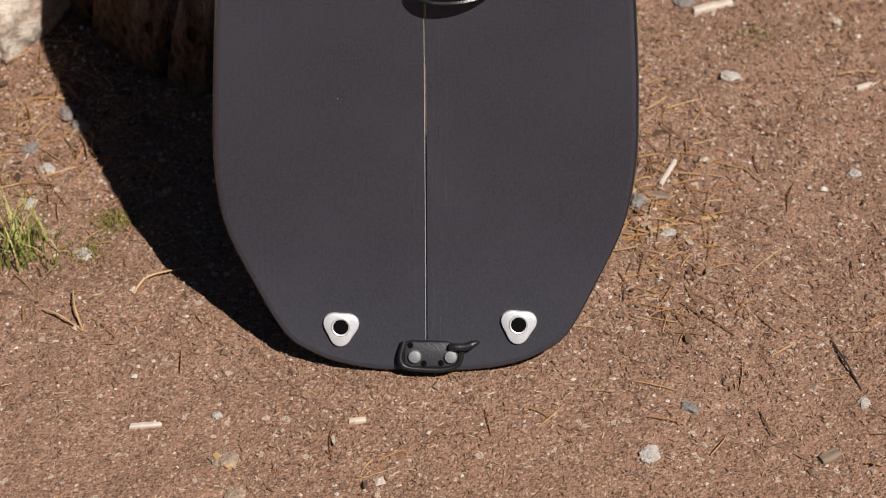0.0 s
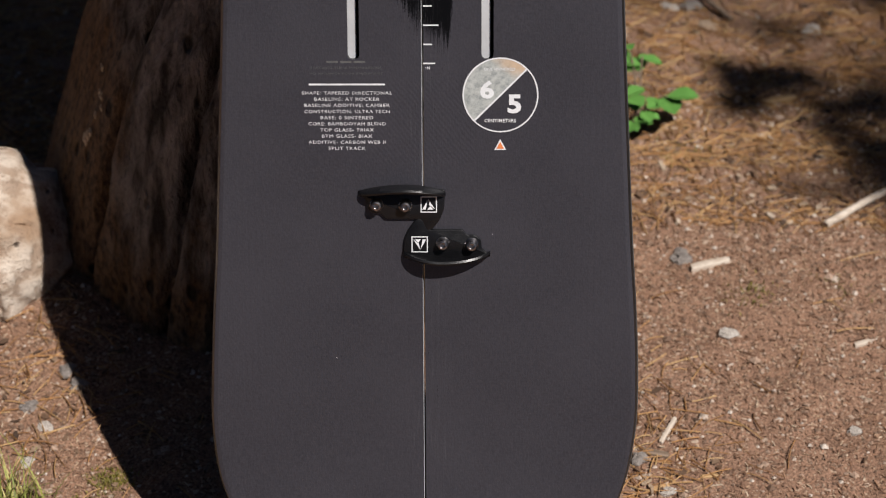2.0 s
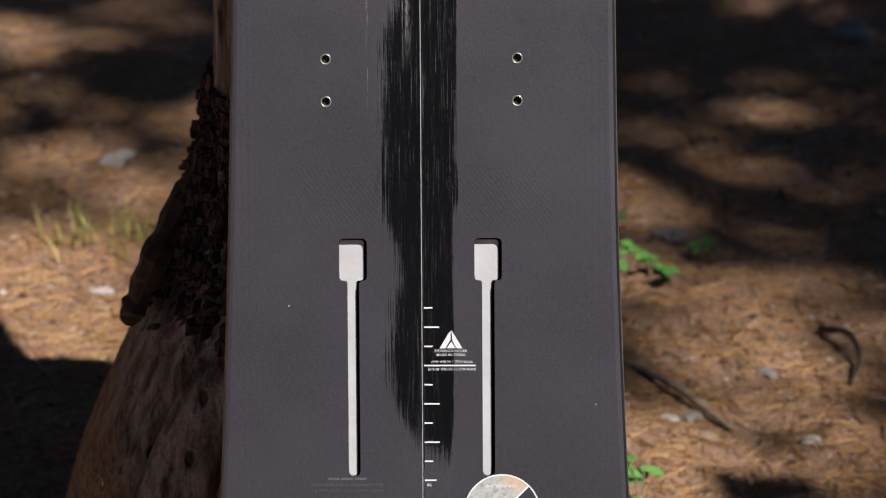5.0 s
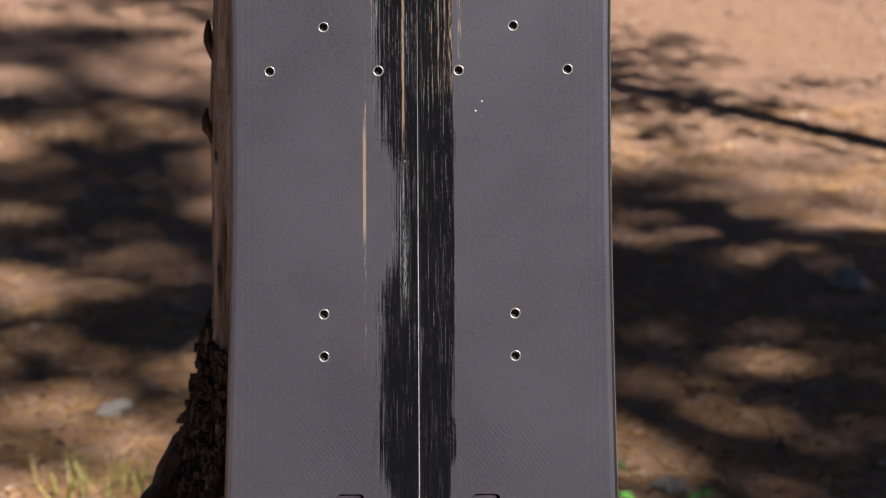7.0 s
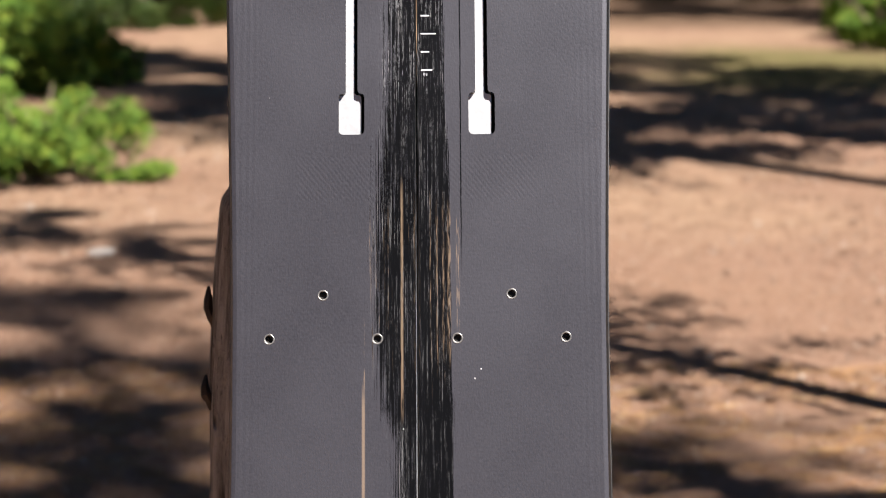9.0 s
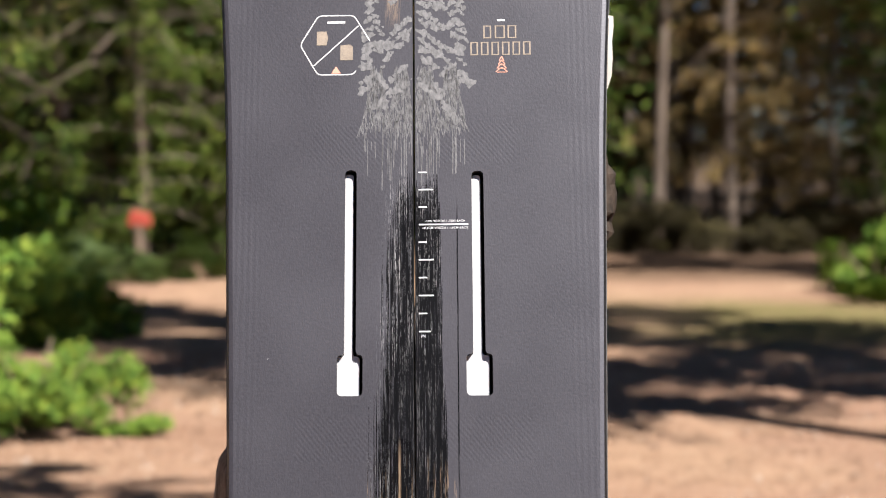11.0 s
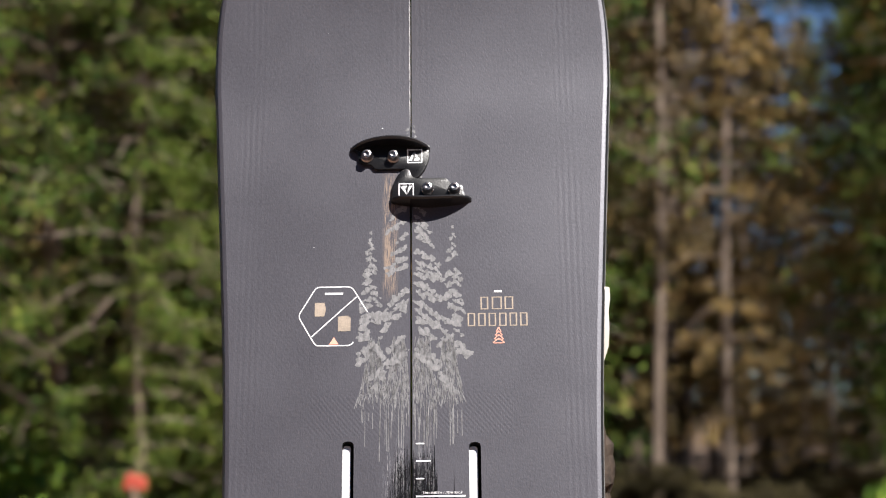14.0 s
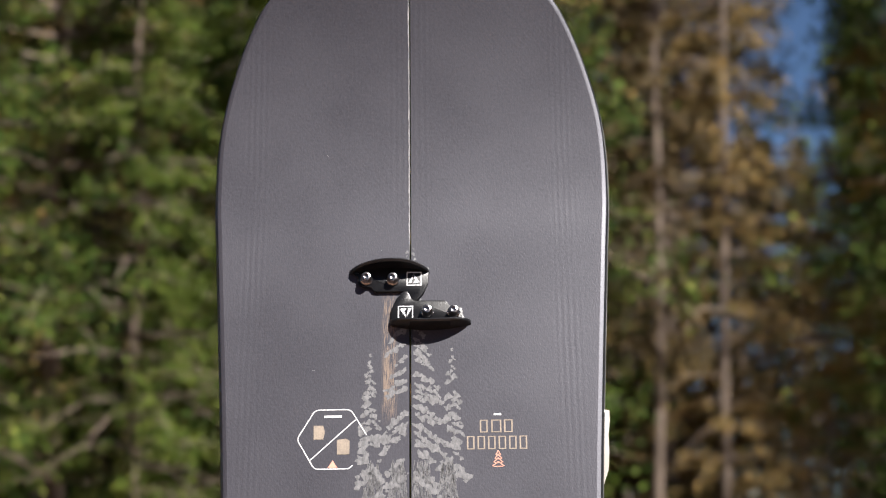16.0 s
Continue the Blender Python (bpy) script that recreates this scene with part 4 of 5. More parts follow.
def needle(rng, y):
    l, w = rng.uniform(0.005, 0.016) * (1 + max(0, y) * 0.6), rng.uniform(0.00030, 0.00055) * (1 + max(0, y) * 0.5)
    bend, rise = rng.gauss(0, 0.07) * l, rng.uniform(0.0005, 0.003)
    pts, fs = [], []
    for i in range(5):
        f = i / 4
        x, yy, z = l * (f * 2 - 1), bend * (1 - (2 * f - 1) ** 2), 0.0012 + rise * f * (1 - f) * 2
        pts += [(x, yy - w, z), (x, yy + w, z), (x, yy, z + w * 1.6)]
    for i in range(4):
        a, b = i * 3, i * 3 + 3
        fs += [(a, b, b + 2, a + 2), (a + 2, b + 2, b + 1, a + 1)]
    return pts, fs


def flake(rng, y):
    k = 0.8 + max(0, y) * 0.35
    l, w, h = rng.uniform(0.0025, 0.0075) * k, rng.uniform(0.0012, 0.0034) * k, rng.uniform(0.0004, 0.0012) * k
    t, lift, cup = rng.uniform(-0.6, 0.6) * l, rng.uniform(0.0004, 0.0030), rng.uniform(-0.3, 0.3) * l
    ring = [(-l, -w * 0.4), (-l * 0.2, -w), (l * 0.7, -w * 0.8), (l, w * 0.1), (l * 0.5, w), (-l * 0.6, w * 0.7)]
    ring = [(x * rng.uniform(0.8, 1.15), yy * rng.uniform(0.8, 1.15)) for x, yy in ring]
    pts = [(x, yy, lift + t * x / l * 0.5 + cup * (x / l) ** 2 * 0.5) for x, yy in ring]
    pts += [(x * 0.94, yy * 0.9, z + h) for x, yy, z in pts]
    return pts, [(6, 7, 8, 9, 10, 11)] + [(i, (i + 1) % 6, (i + 1) % 6 + 6, i + 6) for i in range(6)]


def strewn(rng):
    """The needle-covered ground beside and behind the stump."""
    y = 0.50 + 1.6 * rng.random() ** 1.3
    w = 0.28 + y * 0.27
    return rng.uniform(-w, w * 1.1), y


def close_by(rng):
    """Litter lies in drifts, with trodden bare soil between and in front."""
    while True:
        x, y = rng.uniform(-0.47, 0.50), rng.uniform(-0.16, 0.75)
        bare = 0.55 * noise.noise((x * 7, y * 7, 2.0)) + 0.25 * noise.noise((x * 24, y * 24, 5.0))
        front = 0.30 * max(0.0, min(1.0, (0.02 - y) / 0.08)) * max(0.0, min(1.0, (0.06 - x) / 0.12))
        if rng.random() < 0.62 + bare - front:
            return x, y


def beyond(rng):
    y = 0.6 + 2.9 * rng.random() ** 1.4
    w = 0.30 + y * 0.27
    return rng.uniform(-w, w * 1.1), y


def further(rng):
    y = 3.0 + 6.5 * rng.random() ** 1.2
    return rng.uniform(-0.26, 0.23) * (y + 1), y


def right_patch(rng):
    while True:
        x, y = rng.gauss(0.16, 0.035), rng.gauss(0.16, 0.07)
        if x > 0.135:
            return x, y


def left_patch(rng):
    return rng.gauss(-0.31, 0.045), rng.gauss(0.25, 0.06)


chip_mat = litter_mat("bark_chips", (0.0, (0.11, 0.062, 0.040)), (0.35, (0.245, 0.132, 0.082)), (0.66, (0.385, 0.222, 0.140)), (0.86, (0.50, 0.34, 0.22)), (1.0, (0.70, 0.56, 0.42)))
grain_mat = litter_mat("gravel_grains", (0.0, (0.17, 0.105, 0.072)), (0.5, (0.31, 0.20, 0.14)), (0.85, (0.44, 0.31, 0.23)), (1.0, (0.70, 0.62, 0.54)))
needle_mat = litter_mat("dry_needles", (0.0, (0.24, 0.115, 0.045)), (0.5, (0.44, 0.23, 0.09)), (1.0, (0.56, 0.37, 0.18)), rough=0.7)
flake_mat = litter_mat("bark_flakes", (0.0, (0.055, 0.035, 0.025)), (0.4, (0.17, 0.10, 0.062)), (0.75, (0.30, 0.20, 0.13)), (0.92, (0.42, 0.31, 0.21)), (1.0, (0.60, 0.50, 0.40)))
for name, label, mat, make, places in (
        ("bark_chips", "small brown bark chips strewn over soil", chip_mat, chip, ((34000, close_by), (15000, beyond), (9000, further))),
        ("gravel", "fine pale and brown grit on the soil", grain_mat, grain, ((19000, close_by), (7000, beyond), (5000, further))),
        ("pine_needles", "dry orange pine needles lying on the soil", needle_mat, needle, ((260, close_by), (9500, beyond), (7000, strewn), (150, right_patch), (150, left_patch))),
        ("bark_flakes", "brown and grey flakes of bark and leaf on needle litter", flake_mat, flake, ((60, close_by), (2400, strewn), (40, right_patch), (40, left_patch)))):
    vs, fs = [], []
    for i, (count, where) in enumerate(places):
        a, b = scatter(count, 11 + i, make, where)
        fs += [tuple(len(vs) + j for j in f) for f in b]
        vs += a
    tagged(new(name, from_arrays(name, vs, fs, [mat])), label, "ground litter", kind="stuff")


# ---- stones and wood scraps that can be told apart ----
def stone_mesh(seed, flat=0.6):
    rng = random.Random(seed)
    bm = bmesh.new()
    bmesh.ops.create_icosphere(bm, subdivisions=2, radius=1.0)
    off = Vector((rng.random() * 9, rng.random() * 9, rng.random() * 9))
    for v in bm.verts:
        v.co *= 1 + 0.75 * noise.noise(v.co * 1.0 + off) + 0.25 * noise.noise(v.co * 2.6 + off)
        v.co.z *= flat
    return bm


def stone_material(name, a, b):
    g = Graph(name, 0.85, 0.0, 0.3)
    v = g.coords()
    f, c = g.noise(v, 3.0, 5.0, 0.65), g.noise(v, 14.0, 3.0)
    g.color(g.mix(g.step(f, 0.3, 0.7), a, b)).bump(g.m("ADD", f, g.m("MULTIPLY", c, 0.4)), 0.5, 0.15)
    return g.mat


pale_stone, grey_stone = stone_material("pale_stone", (0.42, 0.36, 0.31), (0.66, 0.60, 0.54)), stone_material("grey_stone", (0.20, 0.17, 0.15), (0.36, 0.32, 0.29))
tan_stone = stone_material("tan_stone", (0.30, 0.21, 0.14), (0.48, 0.36, 0.26))
stone_shapes = [mesh_of("stone", stone_mesh(i, f), [mt], 18) for i, (f, mt) in enumerate(((0.38, pale_stone), (0.5, grey_stone), (0.38, tan_stone), (0.6, pale_stone)))]
STONES = [(0.237, 0.346, 0.0060, 0, "pale stone chip lying on brown soil"), (0.150, -0.074, 0.0062, 0, "flat pale stone half sunk in the soil"), (-0.141, -0.042, 0.0032, 3, "tiny white pebble on soil"),
          (0.175, 0.150, 0.0048, 0, "pale stone chip among dry needles"), (-0.306, 0.175, 0.0050, 0, "pale pebble beside the grass tuft"), (-0.256, 0.117, 0.0052, 0, "pale angular stone on soil"),
          (-0.132, -0.082, 0.0075, 2, "tan pebble on brown soil"), (-0.123, -0.113, 0.0055, 2, "tan pebble on brown soil"), (0.179, -0.028, 0.0050, 1, "grey pebble on brown soil"),
          (0.323, 0.228, 0.0050, 3, "small pale pebble on soil"), (0.206, 0.452, 0.0085, 1, "grey stone beside a splinter of wood"), (0.266, 1.376, 0.017, 1, "grey stone at the edge of shade"),
          (0.249, 0.910, 0.010, 1, "grey stone on needle litter"), (0.340, 1.009, 0.010, 1, "dark grey stone in dappled shade"), (0.262, 0.867, 0.009, 2, "tan stone on needle litter"),
          (0.368, 0.858, 0.009, 0, "pale stone on needle litter"), (0.225, 0.905, 0.008, 0, "pale pebble on needle litter"), (-1.059, 4.780, 0.030, 0, "pale stone on sunlit dirt"),
          (-0.294, 0.283, 0.0070, 1, "grey clod beside the pale root"), (-0.283, 0.268, 0.0060, 1, "small grey clod beside the root"), (-0.318, 0.238, 0.0058, 1, "grey stone among dry needles"),
          (-0.300, 0.215, 0.0050, 0, "pale chip on soil"), (0.300, -0.020, 0.0040, 3, "tiny pale pebble on soil"), (0.155, 0.185, 0.0060, 1, "grey flake beside the board"),
          (-0.42, 1.20, 0.012, 0, "pale stone on sunlit soil"), (-0.47, 1.62, 0.020, 0, "pale stone on sunlit soil"), (0.62, 2.20, 0.030, 1, "grey stone in sun on the litter")]
for i, (x, y, r, kind_i, label) in enumerate(STONES):
    ob = new("stone", stone_shapes[kind_i])
    ob.matrix_world = pose(x, y, ground_height(x, y) + r * 0.18, 0, 0, i * 67) @ Matrix.Diagonal((r * 1.25, r, r, 1))
    tagged(ob, label, "stone", "loose stones")


def wood_material(name, a, b, along=(1, 1, 0.08), scale=60.0):
    g = Graph(name, 0.8, 0.0, 0.25)
    v = g.coords()
    f = g.noise(g.stretch(v, along), scale, 5.0, 0.65)
    n = g.noise(v, scale * 0.1, 3.0)
    c = g.m("ADD", g.m("MULTIPLY", f, 0.7), g.m("MULTIPLY", n, 0.3))
    g.color(g.mix(g.step(c, 0.32, 0.68), a, b)).bump(f, 0.6, 0.15 / scale)
    return g.mat


bare_wood = wood_material("bare_split_wood", (0.50, 0.46, 0.42), (0.74, 0.71, 0.67), (1, 1, 0.12), 160.0)
pale_wood = wood_material("weathered_pale_wood", (0.42, 0.33, 0.25), (0.68, 0.60, 0.51), (0.12, 1, 1), 400.0)
stick_mat = wood_material("grey_stick", (0.12, 0.085, 0.06), (0.30, 0.22, 0.16), (0.15, 1, 1), 250.0)
dark_twig_mat = wood_material("dark_twig", (0.03, 0.022, 0.018), (0.09, 0.065, 0.05), (0.2, 1, 1), 200.0)
tan_leaf = wood_material("dry_tan_leaf", (0.40, 0.24, 0.11), (0.56, 0.38, 0.20), (0.3, 1, 1), 160.0)


def scrap(a, b, w, h, mat, label, seed=0, name="wood_scrap"):
    a, b = Vector(a), Vector(b)
    l = (b - a).length
    rng = random.Random(seed)
    ang = math.degrees(math.atan2(b.y - a.y, b.x - a.x))
    pts = [(0, -w * 0.5), (l * 0.5, -w * rng.uniform(0.5, 0.7)), (l * 0.97, -w * 0.4), (l, w * 0.15), (l * 0.93, w * 0.5), (l * 0.4, w * rng.uniform(0.45, 0.6)), (l * 0.03, w * 0.4)]
    ob = new(name, mesh_of(name, slab(pts, -h, h, h * 0.5), [mat], 40))
    ob.matrix_world = pose(a.x, a.y, ground_height(a.x, a.y) + h, 0, 0, ang)
    return tagged(ob, label, "wood scrap", "wood scraps")


def stick(points, r, mat, label, name="stick"):
    path = [(x, y, z + ground_height(x, y) + r * 0.8) for x, y, z in points]
    c = smooth_curve(path, 5)
    ob = new(name, mesh_of(name, tube(c, [r * (1 - 0.5 * i / len(c)) for i in range(len(c))], 7, jitter=0.3, rng=random.Random(len(c))), [mat], 60))
    return tagged(ob, label, "stick", "sticks")


scrap((0.212, 0.434), (0.247, 0.447), 0.0075, 0.0026, pale_wood, "bleached splinter of wood on soil", 1)
scrap((0.338, 0.335), (0.358, 0.344), 0.004, 0.0015, pale_wood, "bleached splinter of wood on soil", 2)
scrap((-0.200, -0.054), (-0.178, -0.052), 0.0040, 0.0012, pale_wood, "flat sliver of pale wood on soil", 3)
scrap((-0.052, -0.046), (-0.040, -0.045), 0.0042, 0.0014, pale_wood, "short pale wood chip on soil", 4)
scrap((-0.128, -0.090), (-0.140, -0.078), 0.005, 0.0015, tan_leaf, "tan chip of bark on soil", 5)
scrap((0.264, -0.072), (0.278, -0.064), 0.007, 0.0014, stick_mat, "curled tan bark flake on soil", 6)
scrap((0.160, 0.150), (0.176, 0.158), 0.005, 0.0008, tan_leaf, "tan bark flake beside the board", 7)
scrap((0.200, 0.170), (0.214, 0.172), 0.003, 0.0007, tan_leaf, "thin tan flake on soil", 17)
scrap((0.158, 0.196), (0.178, 0.190), 0.006, 0.0010, stick_mat, "brown bark flake beside the board", 18)
scrap((0.300, 0.721), (0.338, 0.730), 0.0085, 0.0010, tan_leaf, "long dry tan leaf on needle litter", 8, "dry_leaf")
scrap((0.172, 0.205), (0.186, 0.236), 0.0035, 0.0014, pale_wood, "pale splinter beside the board", 9)
stick([(0.196, 1.020, 0.0), (0.235, 0.955, 0.008), (0.288, 0.880, 0.0)], 0.0055, stick_mat, "half-buried grey log end on litter", "buried_branch")
stick([(0.410, 1.105, 0.004), (0.433, 1.065, 0.02), (0.440, 1.02, 0.012), (0.425, 0.985, 0.0)], 0.0042, dark_twig_mat, "curved dark twig standing from litter")
stick([(0.335, 0.500, 0.0), (0.385, 0.542, 0.005), (0.455, 0.598, 0.003)], 0.0042, pale_wood, "bleached stick lying on litter")
stick([(-0.214, 0.072, 0.0), (-0.205, 0.088, 0.003), (-0.180, 0.103, 0.0)], 0.0011, tan_leaf, "thin tan twig on soil")
stick([(-0.244, 0.032, 0.0), (-0.252, 0.050, 0.006), (-0.256, 0.068, 0.004)], 0.0010, tan_leaf, "dry forked grass stem on soil")
stick([(-0.244, 0.032, 0.0), (-0.262, 0.044, 0.005), (-0.276, 0.052, 0.002)], 0.0009, tan_leaf, "dry grass stem on soil")
stick([(0.285, 0.045, 0.0), (0.292, 0.020, 0.003), (0.300, -0.005, 0.0)], 0.0010, dark_twig_mat, "thin dark twig on soil")


# ---- living green: tufts, seedlings, shrubs ----
def leaf_material(name, a, b, c, rough=0.55, scale=12.0, dark=0.4, vary=False):
    g = Graph(name, rough, 0.0, 0.3 if scale > 5 else 0.12)
    col = g.ramp(g.island(), (0.0, a), (0.55, b), (1.0, c))
    n = g.noise(g.coords(), scale, 3.0)
    col = g.mix(g.step(n, 0.35, 0.65, 0.0, dark), col, tuple(v * 0.5 for v in a))
    if vary:
        k = g.chance()
        col = g.mix(g.step(k, 0.0, 0.35, 0.6, 0.0), col, tuple(v * 0.22 for v in b))
        col = g.mix(g.step(k, 0.55, 1.0, 0.0, 0.30), col, (b[0] * 1.7 + 0.02, b[1] * 1.35, b[2] * 1.2))
    g.color(col)
    g.b.inputs["Subsurface Weight"].default_value = 0.0
    g.b.inputs["Transmission Weight"].default_value = 0.0
    return g.mat


grass_mat = leaf_material("grass_blades", (0.13, 0.17, 0.03), (0.30, 0.32, 0.07), (0.50, 0.42, 0.16))
seedling_mat = leaf_material("bright_leaves", (0.07, 0.20, 0.04), (0.12, 0.30, 0.06), (0.18, 0.36, 0.09))
moss_mat = leaf_material("moss", (0.12, 0.11, 0.02), (0.20, 0.17, 0.035), (0.28, 0.22, 0.06))


def blades(rng, count, spread, height, width):
    verts, faces = [], []
    for _ in range(count):
        x, y = rng.gauss(0, spread), rng.gauss(0, spread)
        a, lean, h = rng.random() * math.tau, rng.uniform(0.15, 0.9), height * rng.uniform(0.45, 1.0)
        w = width * rng.uniform(0.6, 1.1)
        d, p = Vector((math.cos(a), math.sin(a), 0)), Vector((-math.sin(a), math.cos(a), 0))
        o = len(verts)
        for i in range(5):
            f = i / 4
            c = Vector((x, y, 0)) + d * (h * lean * f * f) + Vector((0, 0, h * f * (1 - 0.35 * lean * f)))
            ww = w * (1 - f * 0.9)
            verts += [tuple(c - p * ww), tuple(c + p * ww)]
        faces += [(o + 2 * i, o + 2 * i + 1, o + 2 * i + 3, o + 2 * i + 2) for i in range(4)]
    return verts, faces


def tuft(x, y, count, spread, height, width, label, seed, mat=None):
    vs, fs = blades(random.Random(seed), count, spread, height, width)
    ob = new("grass_tuft", from_arrays("grass_tuft", vs, fs, [mat or grass_mat]))
    ob.location = (x, y, ground_height(x, y) - 0.002)
    return tagged(ob, label, "grass tuft", "grass tufts")


tuft(-0.304, 0.112, 64, 0.011, 0.060, 0.0013, "small tuft of green and yellow grass on soil", 1)
tuft(-0.280, 0.106, 20, 0.007, 0.044, 0.0010, "few thin grass blades beside the tuft", 2)
tuft(-0.470, 1.345, 40, 0.03, 0.07, 0.0016, "sparse dry grass on sunlit soil", 3)
tuft(-0.400, 1.350, 34, 0.03, 0.06, 0.0016, "sparse dry grass on sunlit soil", 4)
tuft(0.66, 1.72, 36, 0.03, 0.09, 0.0018, "thin green grass in dappled shade", 5)
for x, y, r, n_b, sd in ((-0.239, 0.154, 0.009, 420, 6), (0.262, 0.400, 0.012, 110, 7), (0.330, 0.420, 0.015, 120, 8), (0.22, 0.62, 0.016, 130, 9), (-0.252, 0.118, 0.008, 160, 19)):
    vs, fs = blades(random.Random(sd), n_b, r, 0.0055, 0.0009)
    ob = new("moss_patch", from_arrays("moss_patch", vs, fs, [moss_mat]))
    ob.location = (x, y, ground_height(x, y))
    tagged(ob, "low olive moss patch on soil", "moss", "moss patches", "stuff")


def leaf(bm, base, d, up, size, fold=0.25):
    """One lobed leaf, folded along its rib."""
    p = d.cross(up).normalized()
    n = p.cross(d).normalized()
    rib = [base + d * size * f - n * size * 0.16 * f * f for f in (0, 0.3, 0.6, 0.85, 1.0)]
    wide = (0.02, 0.34, 0.42, 0.24, 0.0)
    c = [bm.verts.new(v) for v in rib]
    for s in (-1, 1):
        e = [bm.verts.new(v + p * s * w * size + n * w * size * fold) for v, w in zip(rib[:-1], wide)]
        for i in range(3):
            q = (c[i], c[i + 1], e[i + 1], e[i])
            bm.faces.new(q if s > 0 else q[::-1])
        q = (c[3], c[4], e[3])
        bm.faces.new(q if s > 0 else q[::-1])


def seedling(x, y, height, leaves, size, label, seed):
    rng = random.Random(seed)
    root = thing("seedling", pose(x, y, ground_height(x, y)), label, "plant", "low plants")
    for k in range(max(2, leaves // 4)):
        a = rng.random() * math.tau
        tip = Vector((math.cos(a) * height * 0.55, math.sin(a) * height * 0.55, height * rng.uniform(0.55, 1.0)))
        path = [Vector((0, 0, 0)), tip * 0.5 + Vector((0, 0, height * 0.12)), tip]
        part("stem", tube(path, [0.0016, 0.0012, 0.0006], 5), stick_mat, root)
        for j in range(4):
            b = a + rng.uniform(-1.6, 1.6)
            p = path[1].lerp(path[2], rng.uniform(0.2, 1.0))
            lv = bmesh.new()
            leaf(lv, p, Vector((math.cos(b), math.sin(b), rng.uniform(-0.25, 0.35))).normalized(), Vector((0, 0, 1)), size * rng.uniform(0.7, 1.2))
            part("leaf", lv, seedling_mat, root, "bright green toothed leaf")
    return root


seedling(0.182, 0.685, 0.060, 22, 0.025, "bright green seedling beside the board's shade", 3)
seedling(0.166, 0.655, 0.045, 14, 0.020, "bright green seedling half behind the board", 4)
seedling(0.200, 1.262, 0.034, 18, 0.021, "low green seedling on sunlit litter", 5)
seedling(0.240, 1.255, 0.032, 16, 0.020, "low green seedling on sunlit litter", 6)
seedling(0.305, 1.320, 0.030, 10, 0.018, "low green seedling at the edge of shade", 7)
seedling(0.195, 1.38, 0.030, 10, 0.018, "low green seedling at the edge of shade", 8)


# ---- the dead stump behind the board ----
def trunk_material():
    g = Graph("dead_trunk_wood", 0.8, 0.0, 0.3)
    v = g.coords()
    f = g.noise(g.stretch(v, (1, 1, 0.22)), 60.0, 5.0, 0.62)
    n = g.noise(v, 9.0, 4.0)
    fine = g.noise(g.stretch(v, (1, 1, 0.5)), 210.0, 4.0, 0.7)
    pit = g.cells(g.stretch(v, (1, 1, 0.6)), 42.0)
    col = g.ramp(f, (0.38, (0.028, 0.022, 0.018)), (0.47, (0.115, 0.099, 0.088)), (0.57, (0.225, 0.200, 0.182)), (0.70, (0.33, 0.300, 0.276)))
    tx, _, tz = g.xyz(v)
    # ochre wood; along the left flank the colour also paints in reflected sunlight
    ochre = g.m("MAXIMUM", g.step(n, 0.50, 0.66, 0.0, 0.35), g.step(g.m("ADD", tx, g.m("MULTIPLY", n, 0.08)), -0.205, -0.235, 0.0, 0.85))
    ochre = g.m("MAXIMUM", ochre, g.step(g.m("ADD", tz, g.m("MULTIPLY", n, 0.12)), 0.17, 0.10, 0.0, 0.75))
    ochre = g.m("MULTIPLY", ochre, g.step(tz, 0.37, 0.29, 0.25, 1.0))
    col = g.mix(ochre, col, g.mix(g.step(fine, 0.35, 0.65), (0.065, 0.038, 0.019), (0.230, 0.130, 0.060)))
    col = g.mix(g.step(pit, 0.20, 0.12, 0.0, 0.85), col, (0.010, 0.007, 0.005))
    col = g.mix(g.step(fine, 0.3, 0.42, 0.7, 0.0), col, (0.020, 0.013, 0.009))
    h = g.m("ADD", g.m("ADD", f, g.m("MULTIPLY", fine, 0.6)), g.step(pit, 0.10, 0.24, 0.0, 0.7))
    g.color(col).bump(h, 1.0, 0.010)
    return g.mat


trunk_mat = trunk_material()
def root_material():
    g = Graph("bleached_root", 0.8, 0.0, 0.25)
    v = g.coords()
    a, b, c = g.noise(v, 13.0, 4.0), g.noise(g.stretch(v, (0.4, 1, 1)), 90.0, 5.0, 0.65), g.noise(v, 420.0, 3.0, 0.7)
    col = g.mix(g.step(a, 0.36, 0.60), (0.36, 0.24, 0.155), (0.66, 0.57, 0.48))
    col = g.mix(g.step(b, 0.40, 0.54, 0.65, 0.0), col, (0.30, 0.20, 0.135))
    col = g.mix(g.step(c, 0.30, 0.40, 0.7, 0.0), col, (0.14, 0.09, 0.06))
    pit = g.cells(v, 38.0)
    col = g.mix(g.step(pit, 0.10, 0.05, 0.0, 0.8), col, (0.05, 0.03, 0.02))
    g.color(col).bump(g.m("ADD", g.m("MULTIPLY", b, 0.9), g.m("ADD", g.m("MULTIPLY", c, 0.3), g.step(pit, 0.03, 0.14, 0.0, 0.5))), 0.9, 0.006)
    return g.mat


root_mat = root_material()
bark_mat = wood_material("dark_flaky_bark", (0.012, 0.009, 0.007), (0.065, 0.046, 0.034), (1, 1, 0.5), 90.0)
